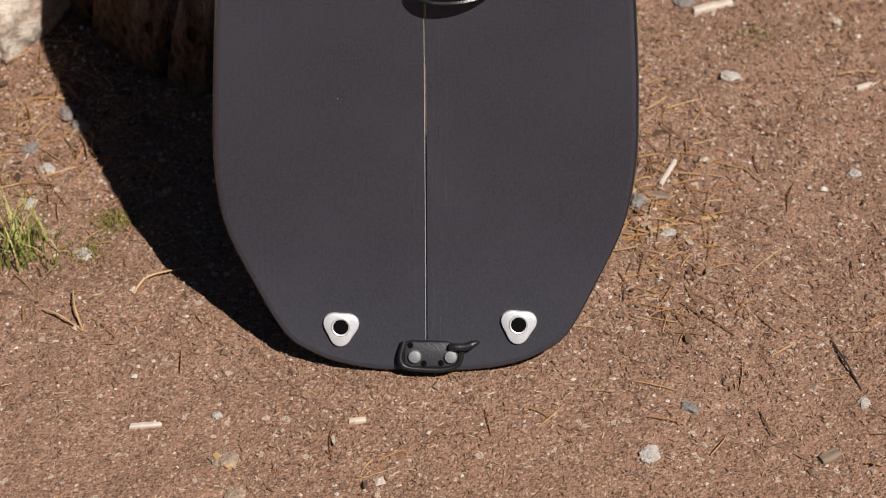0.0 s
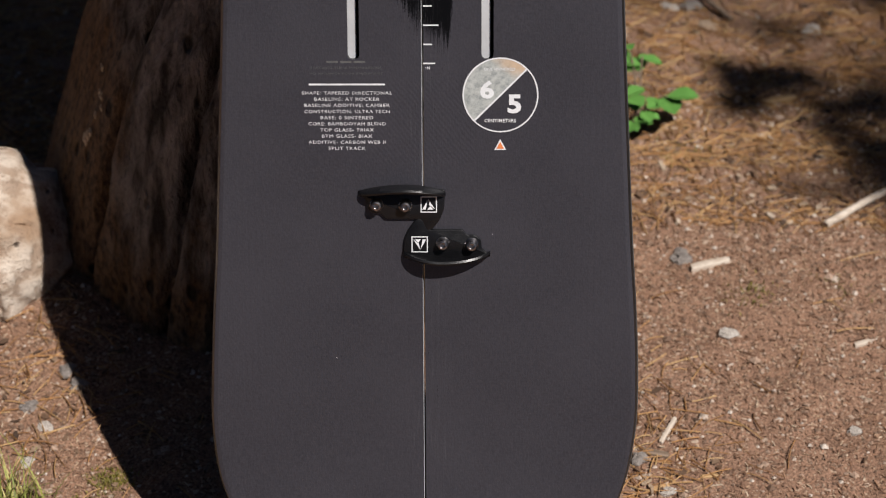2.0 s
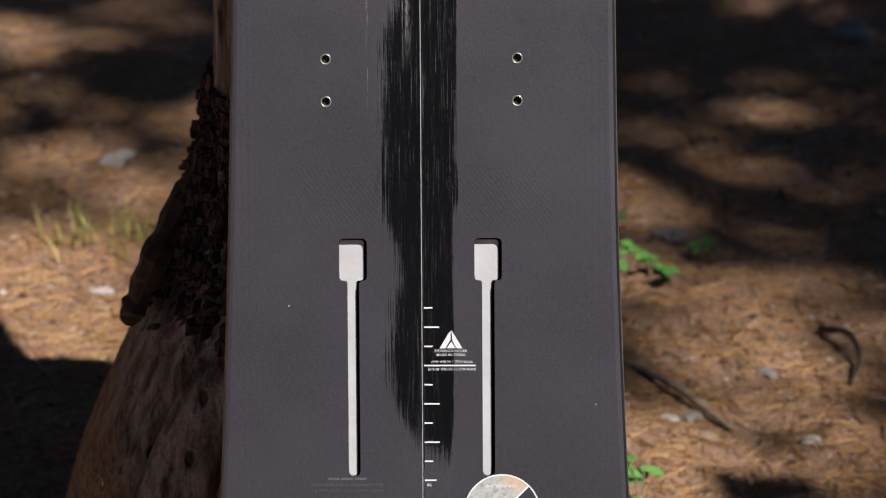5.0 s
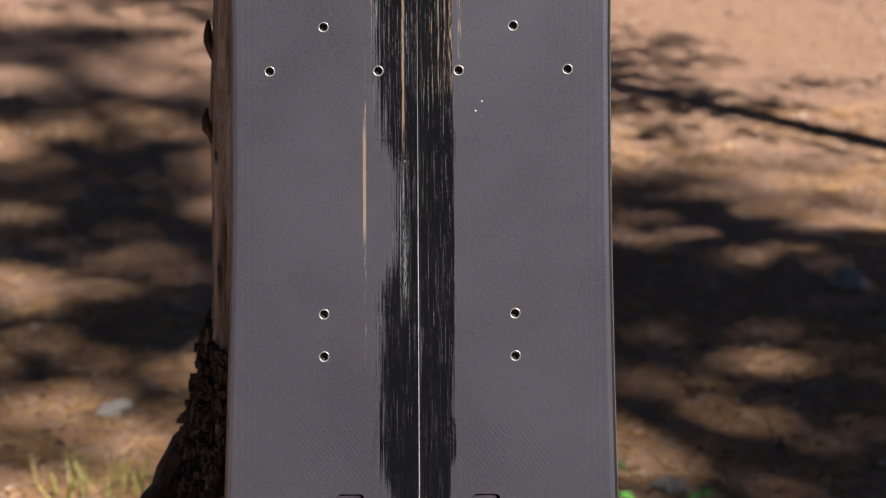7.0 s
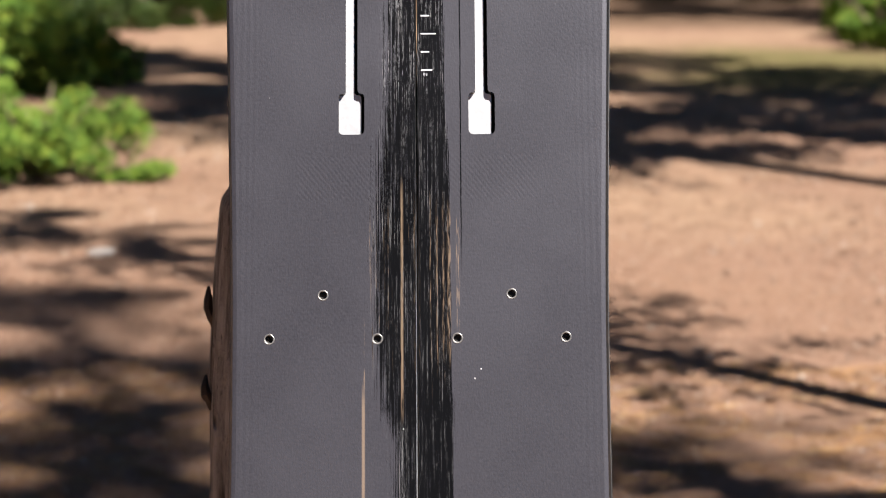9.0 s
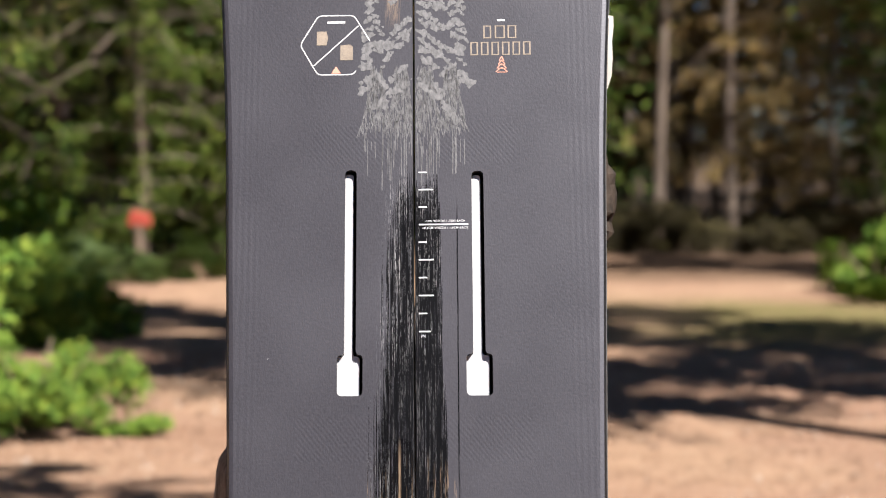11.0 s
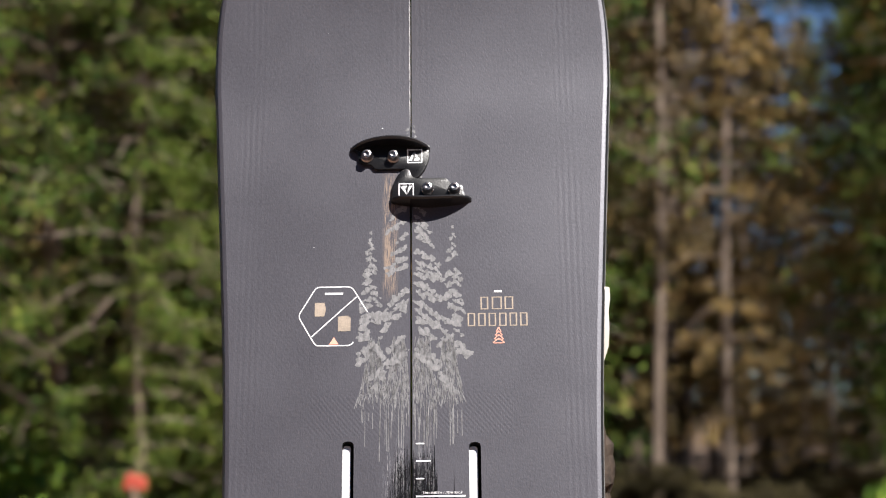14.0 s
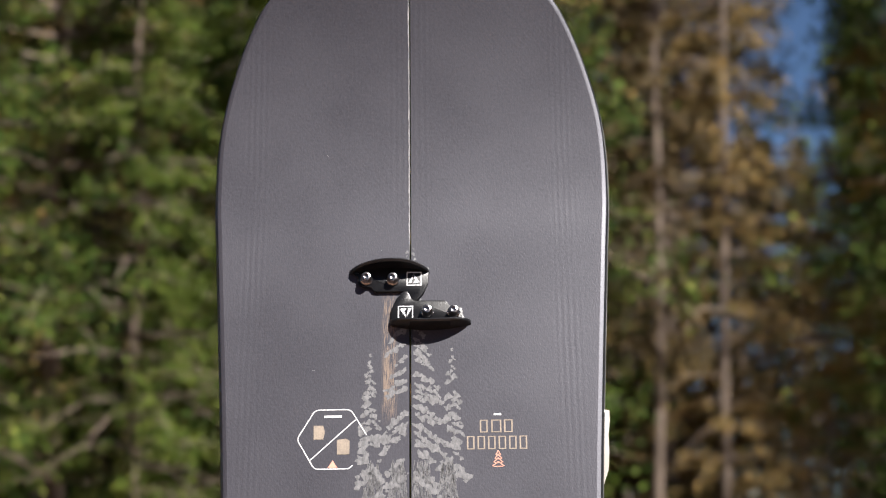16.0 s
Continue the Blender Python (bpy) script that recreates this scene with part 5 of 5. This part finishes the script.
TRUNK = [(0.00, -0.140, 0.52, 0.206), (0.05, -0.137, 0.515, 0.203), (0.10, -0.128, 0.51, 0.196), (0.20, -0.100, 0.51, 0.190), (0.25, -0.083, 0.51, 0.186), (0.32, -0.064, 0.51, 0.173), (0.37, -0.056, 0.51, 0.153), (0.41, -0.054, 0.51, 0.142),
         (0.48, -0.049, 0.51, 0.131), (0.54, -0.042, 0.51, 0.132), (0.68, -0.040, 0.51, 0.134), (0.77, -0.036, 0.51, 0.133), (0.82, -0.034, 0.50, 0.128), (0.86, -0.022, 0.49, 0.112), (0.90, 0.000, 0.48, 0.080)]


def trunk_at(z):
    for a, b in zip(TRUNK, TRUNK[1:]):
        if z <= b[0]:
            f = max(0.0, (z - a[0]) / (b[0] - a[0]))
            return [p + (q - p) * f for p, q in zip(a[1:], b[1:])]
    return list(TRUNK[-1][1:])


def trunk_surface(a, z, out=0.0):
    cx, cy, r = trunk_at(z)
    wob = 0.05 * noise.noise((math.cos(a) * 1.6, math.sin(a) * 1.6, z * 2.0)) + 0.025 * noise.noise((math.cos(a) * 7, math.sin(a) * 7, z * 2.5))
    furrow = abs(noise.noise((math.cos(a - z) * 9, math.sin(a - z) * 9, z * 2.2)))
    wob += 0.020 - 0.030 * max(0.0, 0.30 - furrow) + 0.012 * noise.noise((math.cos(a - z) * 26, math.sin(a - z) * 26, z * 9))
    flare = 0.022 * max(0.0, 0.22 - z) / 0.22 * math.sin(a * 4 + 0.6)
    # long drying cracks that spiral up
    crack = 0.0
    for a0, tw, depth in ((3.90, 0.05, 0.07), (4.25, -0.05, 0.06), (4.52, 0.1, 0.05), (2.4, 0.5, 0.05), (5.6, 0.6, 0.05), (0.6, 0.6, 0.05)):
        d = (a - a0 - tw * (z - 0.4) + 0.12 * noise.noise((a0, z * 6, 0))) % math.tau
        d = min(d, math.tau - d)
        crack = max(crack, depth * math.exp(-(d / 0.017) ** 2))
    rr = r * (1 + wob + flare - crack) + out
    return Vector((cx + rr * math.cos(a), cy + rr * math.sin(a), z))


stump = thing("dead_tree_stump", pose(0, 0, 0), "grey-brown broken dead tree stump with cracks behind the board", "tree stump")
bm = bmesh.new()
ka = 420
zs = list(np.linspace(-0.03, 0.90, 96))
rings = []
for z in zs:
    rings.append([])
    for i in range(ka):
        a = math.tau * i / ka
        p = trunk_surface(a, z)
        if z > 0.89:
            p.z += 0.035 * noise.noise((math.cos(a) * 3, math.sin(a) * 3, 4.0))
        rings[-1].append(bm.verts.new(p))
for lo, hi in zip(rings, rings[1:]):
    for i in range(ka):
        bm.faces.new((lo[i], lo[(i + 1) % ka], hi[(i + 1) % ka], hi[i]))
top = bm.verts.new((0.010, 0.48, 0.90))
for i in range(ka):
    bm.faces.new((rings[-1][i], rings[-1][(i + 1) % ka], top))
part("trunk", bm, trunk_mat, stump, smooth=50)


def plates(bm, rng, count, a0, a1, z0, z1, size, out):
    """Flakes of bark that stand off the trunk."""
    for _ in range(count):
        a, z = rng.uniform(a0, a1), rng.uniform(z0, z1)
        w, h, t = size * rng.uniform(0.5, 1.2), size * rng.uniform(0.8, 2.2), rng.uniform(0.003, 0.009)
        lift = out + rng.uniform(0.0, 0.006)
        r = trunk_at(z)[2]
        lo, hi = [], []
        spin = rng.uniform(-1.0, 1.0)
        cs, sn = math.cos(spin), math.sin(spin)
        for da, dz in ((-1, -1), (0.1, -1.15), (1, -0.9), (1.1, 0.1), (0.9, 1), (-0.1, 1.2), (-1, 0.9)):
            px, pz = da * w * rng.uniform(0.6, 1.2) / 2, dz * h * rng.uniform(0.6, 1.2) / 2
            q = (a + (px * cs - pz * sn) / r, z + px * sn + pz * cs)
            lo.append(bm.verts.new(trunk_surface(q[0], q[1], -0.004)))
            hi.append(bm.verts.new(trunk_surface(q[0], q[1], lift + t * rng.uniform(0.6, 1.1))))
        k = len(lo)
        for i in range(k):
            bm.faces.new((lo[i], lo[(i + 1) % k], hi[(i + 1) % k], hi[i]))
        bm.faces.new(hi)


rng = random.Random(4)
bm = bmesh.new()
plates(bm, rng, 1100, 2.7, 4.5, 0.345, 0.515, 0.0055, -0.003)
plates(bm, rng, 160, 2.9, 3.6, 0.33, 0.50, 0.0045, 0.001)
part("bark", bm, bark_mat, stump, "dark flaky bark remnants")
bm = bmesh.new()
tube(smooth_curve([(0.020, 0.470, 0.80), (0.052, 0.458, 0.92), (0.078, 0.452, 1.00), (0.086, 0.450, 1.06)], 5), [0.055 - 0.0022 * i for i in range(16)], 18, bm, 0.2, rng)
part("broken_stem", bm, trunk_mat, stump, "broken upper stem of grey wood")
bm = bmesh.new()
tube(smooth_curve([(0.094, 0.452, 0.956), (0.110, 0.451, 0.985), (0.115, 0.452, 1.015), (0.110, 0.454, 1.045)], 5), [0.004, 0.006, 0.007, 0.007, 0.008, 0.008, 0.009, 0.008, 0.009, 0.008, 0.008, 0.007, 0.007, 0.006, 0.005, 0.003], 7, bm, 0.6, rng)
part("bark", bm, bark_mat, stump, "dark flaky bark remnants")
bm = bmesh.new()
shard = smooth_curve([tuple(trunk_surface(3.30, 0.43)), (-0.220, 0.46, 0.385), (-0.236, 0.455, 0.350), (-0.250, 0.455, 0.325)], 5)
tube(shard, [0.012, 0.013, 0.013, 0.012, 0.012, 0.012, 0.011, 0.012, 0.011, 0.011, 0.011, 0.010, 0.011, 0.009, 0.009, 0.006], 7, bm, 0.5, rng)
part("bark_shard", bm, bark_mat, stump, "peeling shard of dark bark")
for z0, z1, a, o in ((0.725, 0.755, 3.25, 0.007), (0.665, 0.690, 3.3, 0.006)):
    bm = bmesh.new()
    tube(smooth_curve([tuple(trunk_surface(a, z0, -0.004)), tuple(trunk_surface(a + 0.05, (z0 + z1) / 2, o * 0.7)), tuple(trunk_surface(a, z1, o * 0.5))], 3), [0.004, 0.0045, 0.0045, 0.004, 0.003, 0.002, 0.001], 6, bm, 0.5, rng)
    part("bark_shard", bm, bark_mat, stump)
bm = bmesh.new()
tube(smooth_curve([(0.080, 0.455, 0.99), (0.094, 0.450, 1.05), (0.1035, 0.448, 1.10), (0.1085, 0.447, 1.140)], 4), [0.018, 0.018, 0.018, 0.017, 0.017, 0.016, 0.016, 0.015, 0.015, 0.014, 0.014, 0.013, 0.0125], 5, bm, 0.22, rng)
part("splinter", bm, bare_wood, stump, "bright broken splinter of bare wood", smooth=30)
bm = bmesh.new()
cuv = smooth_curve([(-0.338, 0.436, 0.006), (-0.356, 0.412, 0.036), (-0.392, 0.388, 0.044), (-0.44, 0.360, 0.022), (-0.54, 0.34, -0.02)], 16)
tube(cuv, [0.076 * math.sqrt(min(1.0, (i + 1.2) / 20)) - 0.00013 * i for i in range(len(cuv))], 64, bm)
for v in bm.verts:
    q = v.co.copy()
    v.co += Vector((1, 0.6, 0.8)) * 0.026 * noise.noise(q * 9) + Vector((0.5, 1, 1)) * 0.012 * noise.noise(q * 26) + Vector((0.4, -1, 0.5)) * 0.005 * noise.noise(q * 60)
    groove = abs(noise.noise(Vector((q.x * 14, q.y * 30, q.z * 30))))
    v.co += Vector((0.2, 1, -0.3)) * 0.007 * max(0.0, 0.16 - groove) / 0.16
part("root", bm, root_mat, stump, "bleached root swelling in the sun", smooth=60)
resin_mat = plain("pale_resin", (0.62, 0.50, 0.34), 0.3, 0, 200, 0.15, 0.0)
for z, a, size in ((0.205, 3.66, 0.8), (0.187, 3.70, 0.5), (0.190, 3.76, 0.7), (0.180, 3.77, 0.6), (0.172, 3.75, 0.7), (0.155, 3.74, 1.0), (0.151, 3.73, 1.2), (0.145, 3.71, 1.5)):
    p = trunk_surface(a, z, 0.0005)
    part("resin_drip", tube([p + Vector((0, -0.001, 0.004 * size)), p + Vector((rng.uniform(-0.002, 0.002), -0.003, 0.001)), p + Vector((rng.uniform(-0.001, 0.001), -0.002, -0.004 * size))], [0.0006, 0.0017 * size, 0.0008], 6),
         resin_mat, stump, "dried pale resin drip")


# ---- shrubs and forest ----
def clump_cloud(rng, verts, faces, centre, radius, count, size, squash=0.8):
    for _ in range(count):
        d = Vector((rng.gauss(0, 1), rng.gauss(0, 1), rng.gauss(0, 1))).normalized() * radius * rng.random() ** 0.45
        d.z *= squash
        c = Vector(centre) + d
        a = Vector((rng.gauss(0, 1), rng.gauss(0, 1), rng.gauss(0, 0.6))).normalized()
        b = a.orthogonal().normalized()
        s = size * rng.uniform(0.6, 1.3)
        o = len(verts)
        verts += [tuple(c - b * s * 0.32), tuple(c + a * s * 0.5 + Vector((0, 0, s * 0.15))), tuple(c + b * s * 0.32), tuple(c - a * s * 0.5)]
        faces += [(o, o + 1, o + 3), (o + 1, o + 2, o + 3)]


def shrub(seed, w, h, count, size, mat):
    rng = random.Random(seed)
    verts, faces = [], []
    for _ in range(26):
        a, r = rng.random() * math.tau, w * rng.random() ** 0.6
        clump_cloud(rng, verts, faces, (math.cos(a) * r, math.sin(a) * r, h * rng.uniform(0.12, 0.74) * (1 - 0.35 * r / w)), rng.uniform(0.16, 0.32) * w, count // 26, size)
    return from_arrays("foliage", verts, faces, [mat])


# sunlit and shaded leaf tones; the shade is in the darker leaf colours
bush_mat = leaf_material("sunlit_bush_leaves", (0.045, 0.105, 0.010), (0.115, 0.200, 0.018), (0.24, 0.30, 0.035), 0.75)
shade_mat = leaf_material("shaded_shrub_leaves", (0.035, 0.06, 0.014), (0.07, 0.12, 0.025), (0.14, 0.20, 0.04))
shade_brush_mat = leaf_material("brown_brush_shade_tone", (0.018, 0.015, 0.008), (0.045, 0.036, 0.016), (0.10, 0.085, 0.03), 0.75, scale=2.0, dark=0.6)
shrub_meshes = [shrub(21, 0.38, 0.48, 8500, 0.027, bush_mat), shrub(22, 0.8, 1.1, 7000, 0.065, shade_mat), shrub(23, 0.30, 0.20, 1500, 0.05, bush_mat), shrub(24, 0.9, 0.9, 7000, 0.065, bush_mat), shrub(25, 0.8, 0.8, 5200, 0.06, shade_brush_mat)]


stem_mesh = mesh_of("stem", tube([(0, 0, -0.02), (0.1, 0.01, 0.15), (0.25, 0.03, 0.34)], [0.012, 0.009, 0.004], 5), [stick_mat])


def place_shrub(i, x, y, s, turn, label):
    root = thing("shrub", pose(x, y, ground_height(x, y), 0, 0, turn) @ Matrix.Diagonal((s, s, s, 1)), label, "shrub", "shrubs")
    ob = new("foliage", shrub_meshes[i])
    ob.parent = root
    for k in range(4):
        st = new("stem", stem_mesh)
        st.parent, st.matrix_basis = root, pose(0, 0, 0, 0, 0, k * 97 + x * 300)
    ob["kind"] = "stuff"


place_shrub(0, -1.58, 6.35, 0.95, 0, "bright green leafy bush on sunlit dirt")
place_shrub(0, -2.05, 6.60, 1.1, 70, "bright green leafy bush on sunlit dirt")
place_shrub(3, -2.75, 9.3, 0.9, 40, "sunlit green shrub at the edge of the clearing")
place_shrub(3, -3.15, 10.1, 1.3, 190, "sunlit green shrub at the edge of the clearing")
place_shrub(2, -1.22, 6.30, 0.42, 20, "low green shoots beside the bush")
place_shrub(1, -3.05, 10.2, 0.9, 10, "green shrub at the edge of the clearing, toned as in shade")
place_shrub(1, -3.95, 10.9, 1.2, 140, "green shrub at the edge of the clearing, toned as in shade")
place_shrub(1, -3.75, 12.8, 0.9, 60, "green shrub at the edge of the clearing, toned as in shade")
place_shrub(3, 3.15, 13.3, 0.75, 30, "sunlit green shrub beside the track")
place_shrub(3, 3.75, 14.0, 1.0, 130, "sunlit green shrub beside the track")
place_shrub(3, 2.85, 13.6, 0.55, 200, "low green growth beside the track")
place_shrub(2, 2.60, 12.5, 1.1, 250, "low green growth beside the track")
sh = random.Random(31)
for i in range(14):
    x = -5.4 + i * 0.82 + sh.uniform(-0.3, 0.3)
    place_shrub(4 if x > 0.3 else sh.choice((1, 4)), x, sh.uniform(19.3, 21.5), sh.uniform(0.35, 0.75), sh.uniform(0, 360), "undergrowth at the foot of the forest, toned as in shade")


def limb(verts, faces, path, radii, marks):
    """A three-sided branch added to plain lists."""
    o = len(verts)
    for p, r in zip(path, radii):
        for k in range(3):
            verts.append((p[0] + r * math.cos(k * 2.094), p[1] + r * math.sin(k * 2.094), p[2] + r * math.sin(k * 2.094 + 1)))
    for i in range(len(path) - 1):
        for k in range(3):
            marks.append(len(faces))
            faces.append((o + i * 3 + k, o + i * 3 + (k + 1) % 3, o + i * 3 + 3 + (k + 1) % 3, o + i * 3 + 3 + k))


def conifer(seed, height, spread, base, clumps, size, dead=0.0, lump=1.0):
    """Trunk with limbs, and a crown of many needle sprays, as two meshes."""
    rng = random.Random(seed)
    wood = bmesh.new()
    path = [(0.06 * math.sin(i * 1.3 + seed), 0.06 * math.cos(i * 1.7 + seed), height * i / 9) for i in range(10)]
    tube(path, [max(0.015, 0.0085 * height * (1 - i / 9.3)) for i in range(10)], 9, wood)
    verts, faces, bark_faces = [], [], []
    z = base
    while z < height:
        f = (z - base) / (height - base)
        reach = spread * (1 - f) ** 0.75 * (0.55 + 0.45 * min(1, f * 5)) + 0.12
        for _ in range(rng.randint(4, 6)):
            a, l = rng.random() * math.tau, reach * rng.uniform(0.55, 1.1)
            droop = rng.uniform(-0.05, 0.38)
            tip = Vector((math.cos(a) * l, math.sin(a) * l, z - droop * l))
            mid = Vector((math.cos(a) * l * 0.5, math.sin(a) * l * 0.5, z + 0.05 * l - droop * l * 0.25))
            limb(verts, faces, [(0, 0, z), mid, tip], [0.010 + 0.008 * l, 0.006 + 0.004 * l, 0.003], bark_faces)
            if rng.random() < dead:
                continue
            for k in range(clumps):
                t = rng.uniform(0.25, 1.05)
                c = (Vector((0, 0, z)).lerp(mid, t * 2) if t < 0.5 else mid.lerp(tip, t * 2 - 1))
                clump_cloud(rng, verts, faces, c + Vector((0, 0, -0.03)), (0.07 + 0.11 * l) * lump, int(8 * lump ** 2), size, 0.75 if lump > 1 else 0.55)
        z += height * rng.uniform(0.018, 0.034)
    crown = from_arrays("crown", verts, faces, [])
    for f in bark_faces:
        crown.polygons[f].material_index = 1
    return mesh_of("trunk", wood, [forest_bark]), crown


forest_bark = wood_material("forest_bark", (0.075, 0.056, 0.044), (0.27, 0.21, 0.165), (1, 1, 0.15), 14.0)
green_mat = leaf_material("pine_green", (0.013, 0.032, 0.006), (0.060, 0.108, 0.015), (0.19, 0.220, 0.040), 0.75, scale=2.2, dark=0.75, vary=True)
ochre_mat = leaf_material("dry_ochre_needles", (0.064, 0.056, 0.021), (0.205, 0.152, 0.058), (0.45, 0.285, 0.105), 0.75, scale=2.2, dark=0.55, vary=True)
grey_mat = leaf_material("lichen_grey_twigs", (0.055, 0.046, 0.024), (0.14, 0.108, 0.060), (0.30, 0.20, 0.09), 0.8, scale=2.2, dark=0.6)
KINDS = []
for seed, hgt, spr, base, cl, size, dead, mat in ((1, 11, 1.9, 0.7, 7, 0.066, 0.14, green_mat), (2, 9, 1.6, 0.5, 7, 0.062, 0.16, green_mat), (3, 12, 1.5, 1.0, 13, 0.062, 0.30, ochre_mat),
                                                  (4, 10, 1.3, 0.9, 8, 0.080, 0.42, grey_mat), (5, 12, 1.7, 1.0, 15, 0.064, 0.2, ochre_mat), (6, 11.2, 1.15, 4.3, 8, 0.095, 0.32, green_mat), (7, 12, 1.1, 3.2, 6, 0.085, 0.30, grey_mat)):
    tr, cr = conifer(seed, hgt, spr, base, cl, size, dead, 1.5 if seed < 3 else 1.0)
    cr.materials.append(mat)
    cr.materials.append(forest_bark)
    KINDS.append((tr, cr))


def place_tree(i, x, y, s, turn, label, squash=1.0):
    root = thing("conifer", pose(x, y, ground_height(x, y) - 0.05, 0, 0, turn) @ Matrix.Diagonal((s, s, s * squash, 1)), label, "tree", "forest conifers")
    for nm, me in zip(("trunk", "crown"), KINDS[i]):
        ob = new(nm, me)
        ob.parent = root
    ob["kind"] = "stuff"
    return root


LABELS = ["green pine with drooping boughs at the forest edge", "young green pine at the forest edge", "thin half-bare conifer with ochre needles", "grey dead conifer with lichen twigs", "tall conifer with yellowing needles", "tall pine with a high crown", "bare-stemmed grey conifer with twigs high up"]
fr = random.Random(77)
for row, (y0, n_t, span) in enumerate(((20.2, 16, 5.6), (22.4, 17, 6.6), (25.0, 17, 7.8), (28.5, 17, 9.0), (33.0, 17, 11.0), (38.0, 17, 13.0))):
    for k_t in range(n_t):
        x = -span + 2 * span * (k_t + 0.5) / n_t + fr.uniform(-0.3, 0.3)
        y = y0 + fr.uniform(-0.9, 0.9)
        bearing = x / (y + 1)
        thin = 1.0
        gap_off = abs(bearing - 0.152)
        if gap_off < 0.019:
            i = fr.choice((4, 1, 4))
            s = (1.0 + 0.19 * (y + 1)) / (12 if i == 4 else 9)
        elif gap_off < 0.045:
            i, s, thin = fr.choice((2, 4) if bearing < 0.152 else (0, 1)), 0.95, 0.62
        elif bearing > 0.170:
            i, s = fr.choice((0, 1, 0, 4)), fr.uniform(0.9, 1.2)
        elif x < 0:
            i, s = fr.choice((0, 1, 4, 1, 4)), fr.uniform(0.95, 1.3)
        else:
            i, s = fr.choice((2, 4, 4, 4, 0, 4)), fr.uniform(0.85, 1.15)
        place_tree(i, x, y, s * thin, fr.uniform(0, 360), LABELS[i], 1 / thin)
# the pines behind and beside the camera that throw the dappled shade
SHADE_PINES = [(4.49, -2.53, 1.20, 23), (4.54, -1.69, 1.20, 251), (1.72, 2.31, 0.62, 339), (2.03, -0.95, 0.32, 241), (3.51, 4.52, 1.20, 191), (5.74, 5.04, 1.20, 127), (5.89, 12.20, 1.20, 38),
               (2.80, 0.24, 0.45, 143), (3.98, 5.47, 1.20, 151), (5.07, 6.74, 1.20, 22), (3.13, 5.00, 1.20, 240), (3.68, 5.90, 1.20, 184)]
for x, y, s, turn in SHADE_PINES:
    place_tree(5, x, y, s, turn, "tall pine with a high crown beside the clearing")
# added ring of unseen pines to cut sky fill, open towards the sun
ring = random.Random(12)
for k_t in range(46):
    a = math.tau * k_t / 46
    d = ring.uniform(8.5, 12.5) if k_t % 2 else ring.uniform(13.0, 17.0)
    x, y = math.sin(a) * d, 4.0 + math.cos(a) * d * 1.15
    sunward = abs((math.degrees(math.atan2(x, y)) - 134.4 + 180) % 360 - 180)
    if abs(x) / max(0.1, y + 1) < 0.34 and y > 0 or sunward < 14:
        continue
    i, s, turn = ring.choice((0, 1, 4, 0)), ring.uniform(1.0, 1.3), ring.uniform(0, 360)
    place_tree(i, x, y, s, turn, "unseen green pine added to block sky light")

for i, x, y, s in ((1, -4.4, 15.2, 0.9), (0, -3.5, 16.0, 0.9), (1, -2.75, 15.6, 0.8), (1, -1.75, 16.6, 0.75), (4, -5.0, 17.2, 1.0), (1, -2.2, 17.6, 0.9), (0, -1.1, 18.2, 0.9), (6, 1.75, 19.2, 0.60), (0, -3.5, 10.6, 0.34)):
    place_tree(i, x, y, s, x * 91, LABELS[i], 1.5 if i == 6 else 1.0)
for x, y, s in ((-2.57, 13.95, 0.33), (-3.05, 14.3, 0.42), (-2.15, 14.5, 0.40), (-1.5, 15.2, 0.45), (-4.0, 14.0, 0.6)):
    place_shrub(1, x, y, s, x * 70, "undergrowth at the foot of young pines, toned as in shade")

# brown brush coloured dark for the shade at the forest foot
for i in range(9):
    place_shrub(4, 0.75 + i * 0.46 + sh.uniform(-0.15, 0.15), sh.uniform(18.2, 19.4), sh.uniform(0.45, 0.85), sh.uniform(0, 360), "brown undergrowth at the foot of the forest, toned as in shade")

# a red object of unknown kind in the trees, given a made-up panel and post
mk = thing("red_object", pose(-2.57, 14.5, 0.0), "small unidentified red object, built as a panel on a post", "marker")
part("post", lathe([(0.03, -0.05), (0.03, 0.36), (0.035, 0.37), (0.035, 0.41), (0.02, 0.42)], 10), stick_mat, mk)
part("panel", slab(rounded([(-0.09, 0.40), (0.10, 0.39), (0.09, 0.49), (-0.05, 0.52)], 0.03, 4), -0.03, 0.03, 0.01), plain("faded_red_paint", (0.42, 0.07, 0.045), 0.5, 0, 20, 0.15, 0.05), mk, "faded red panel", m=pose(0, 0, 0, 90))
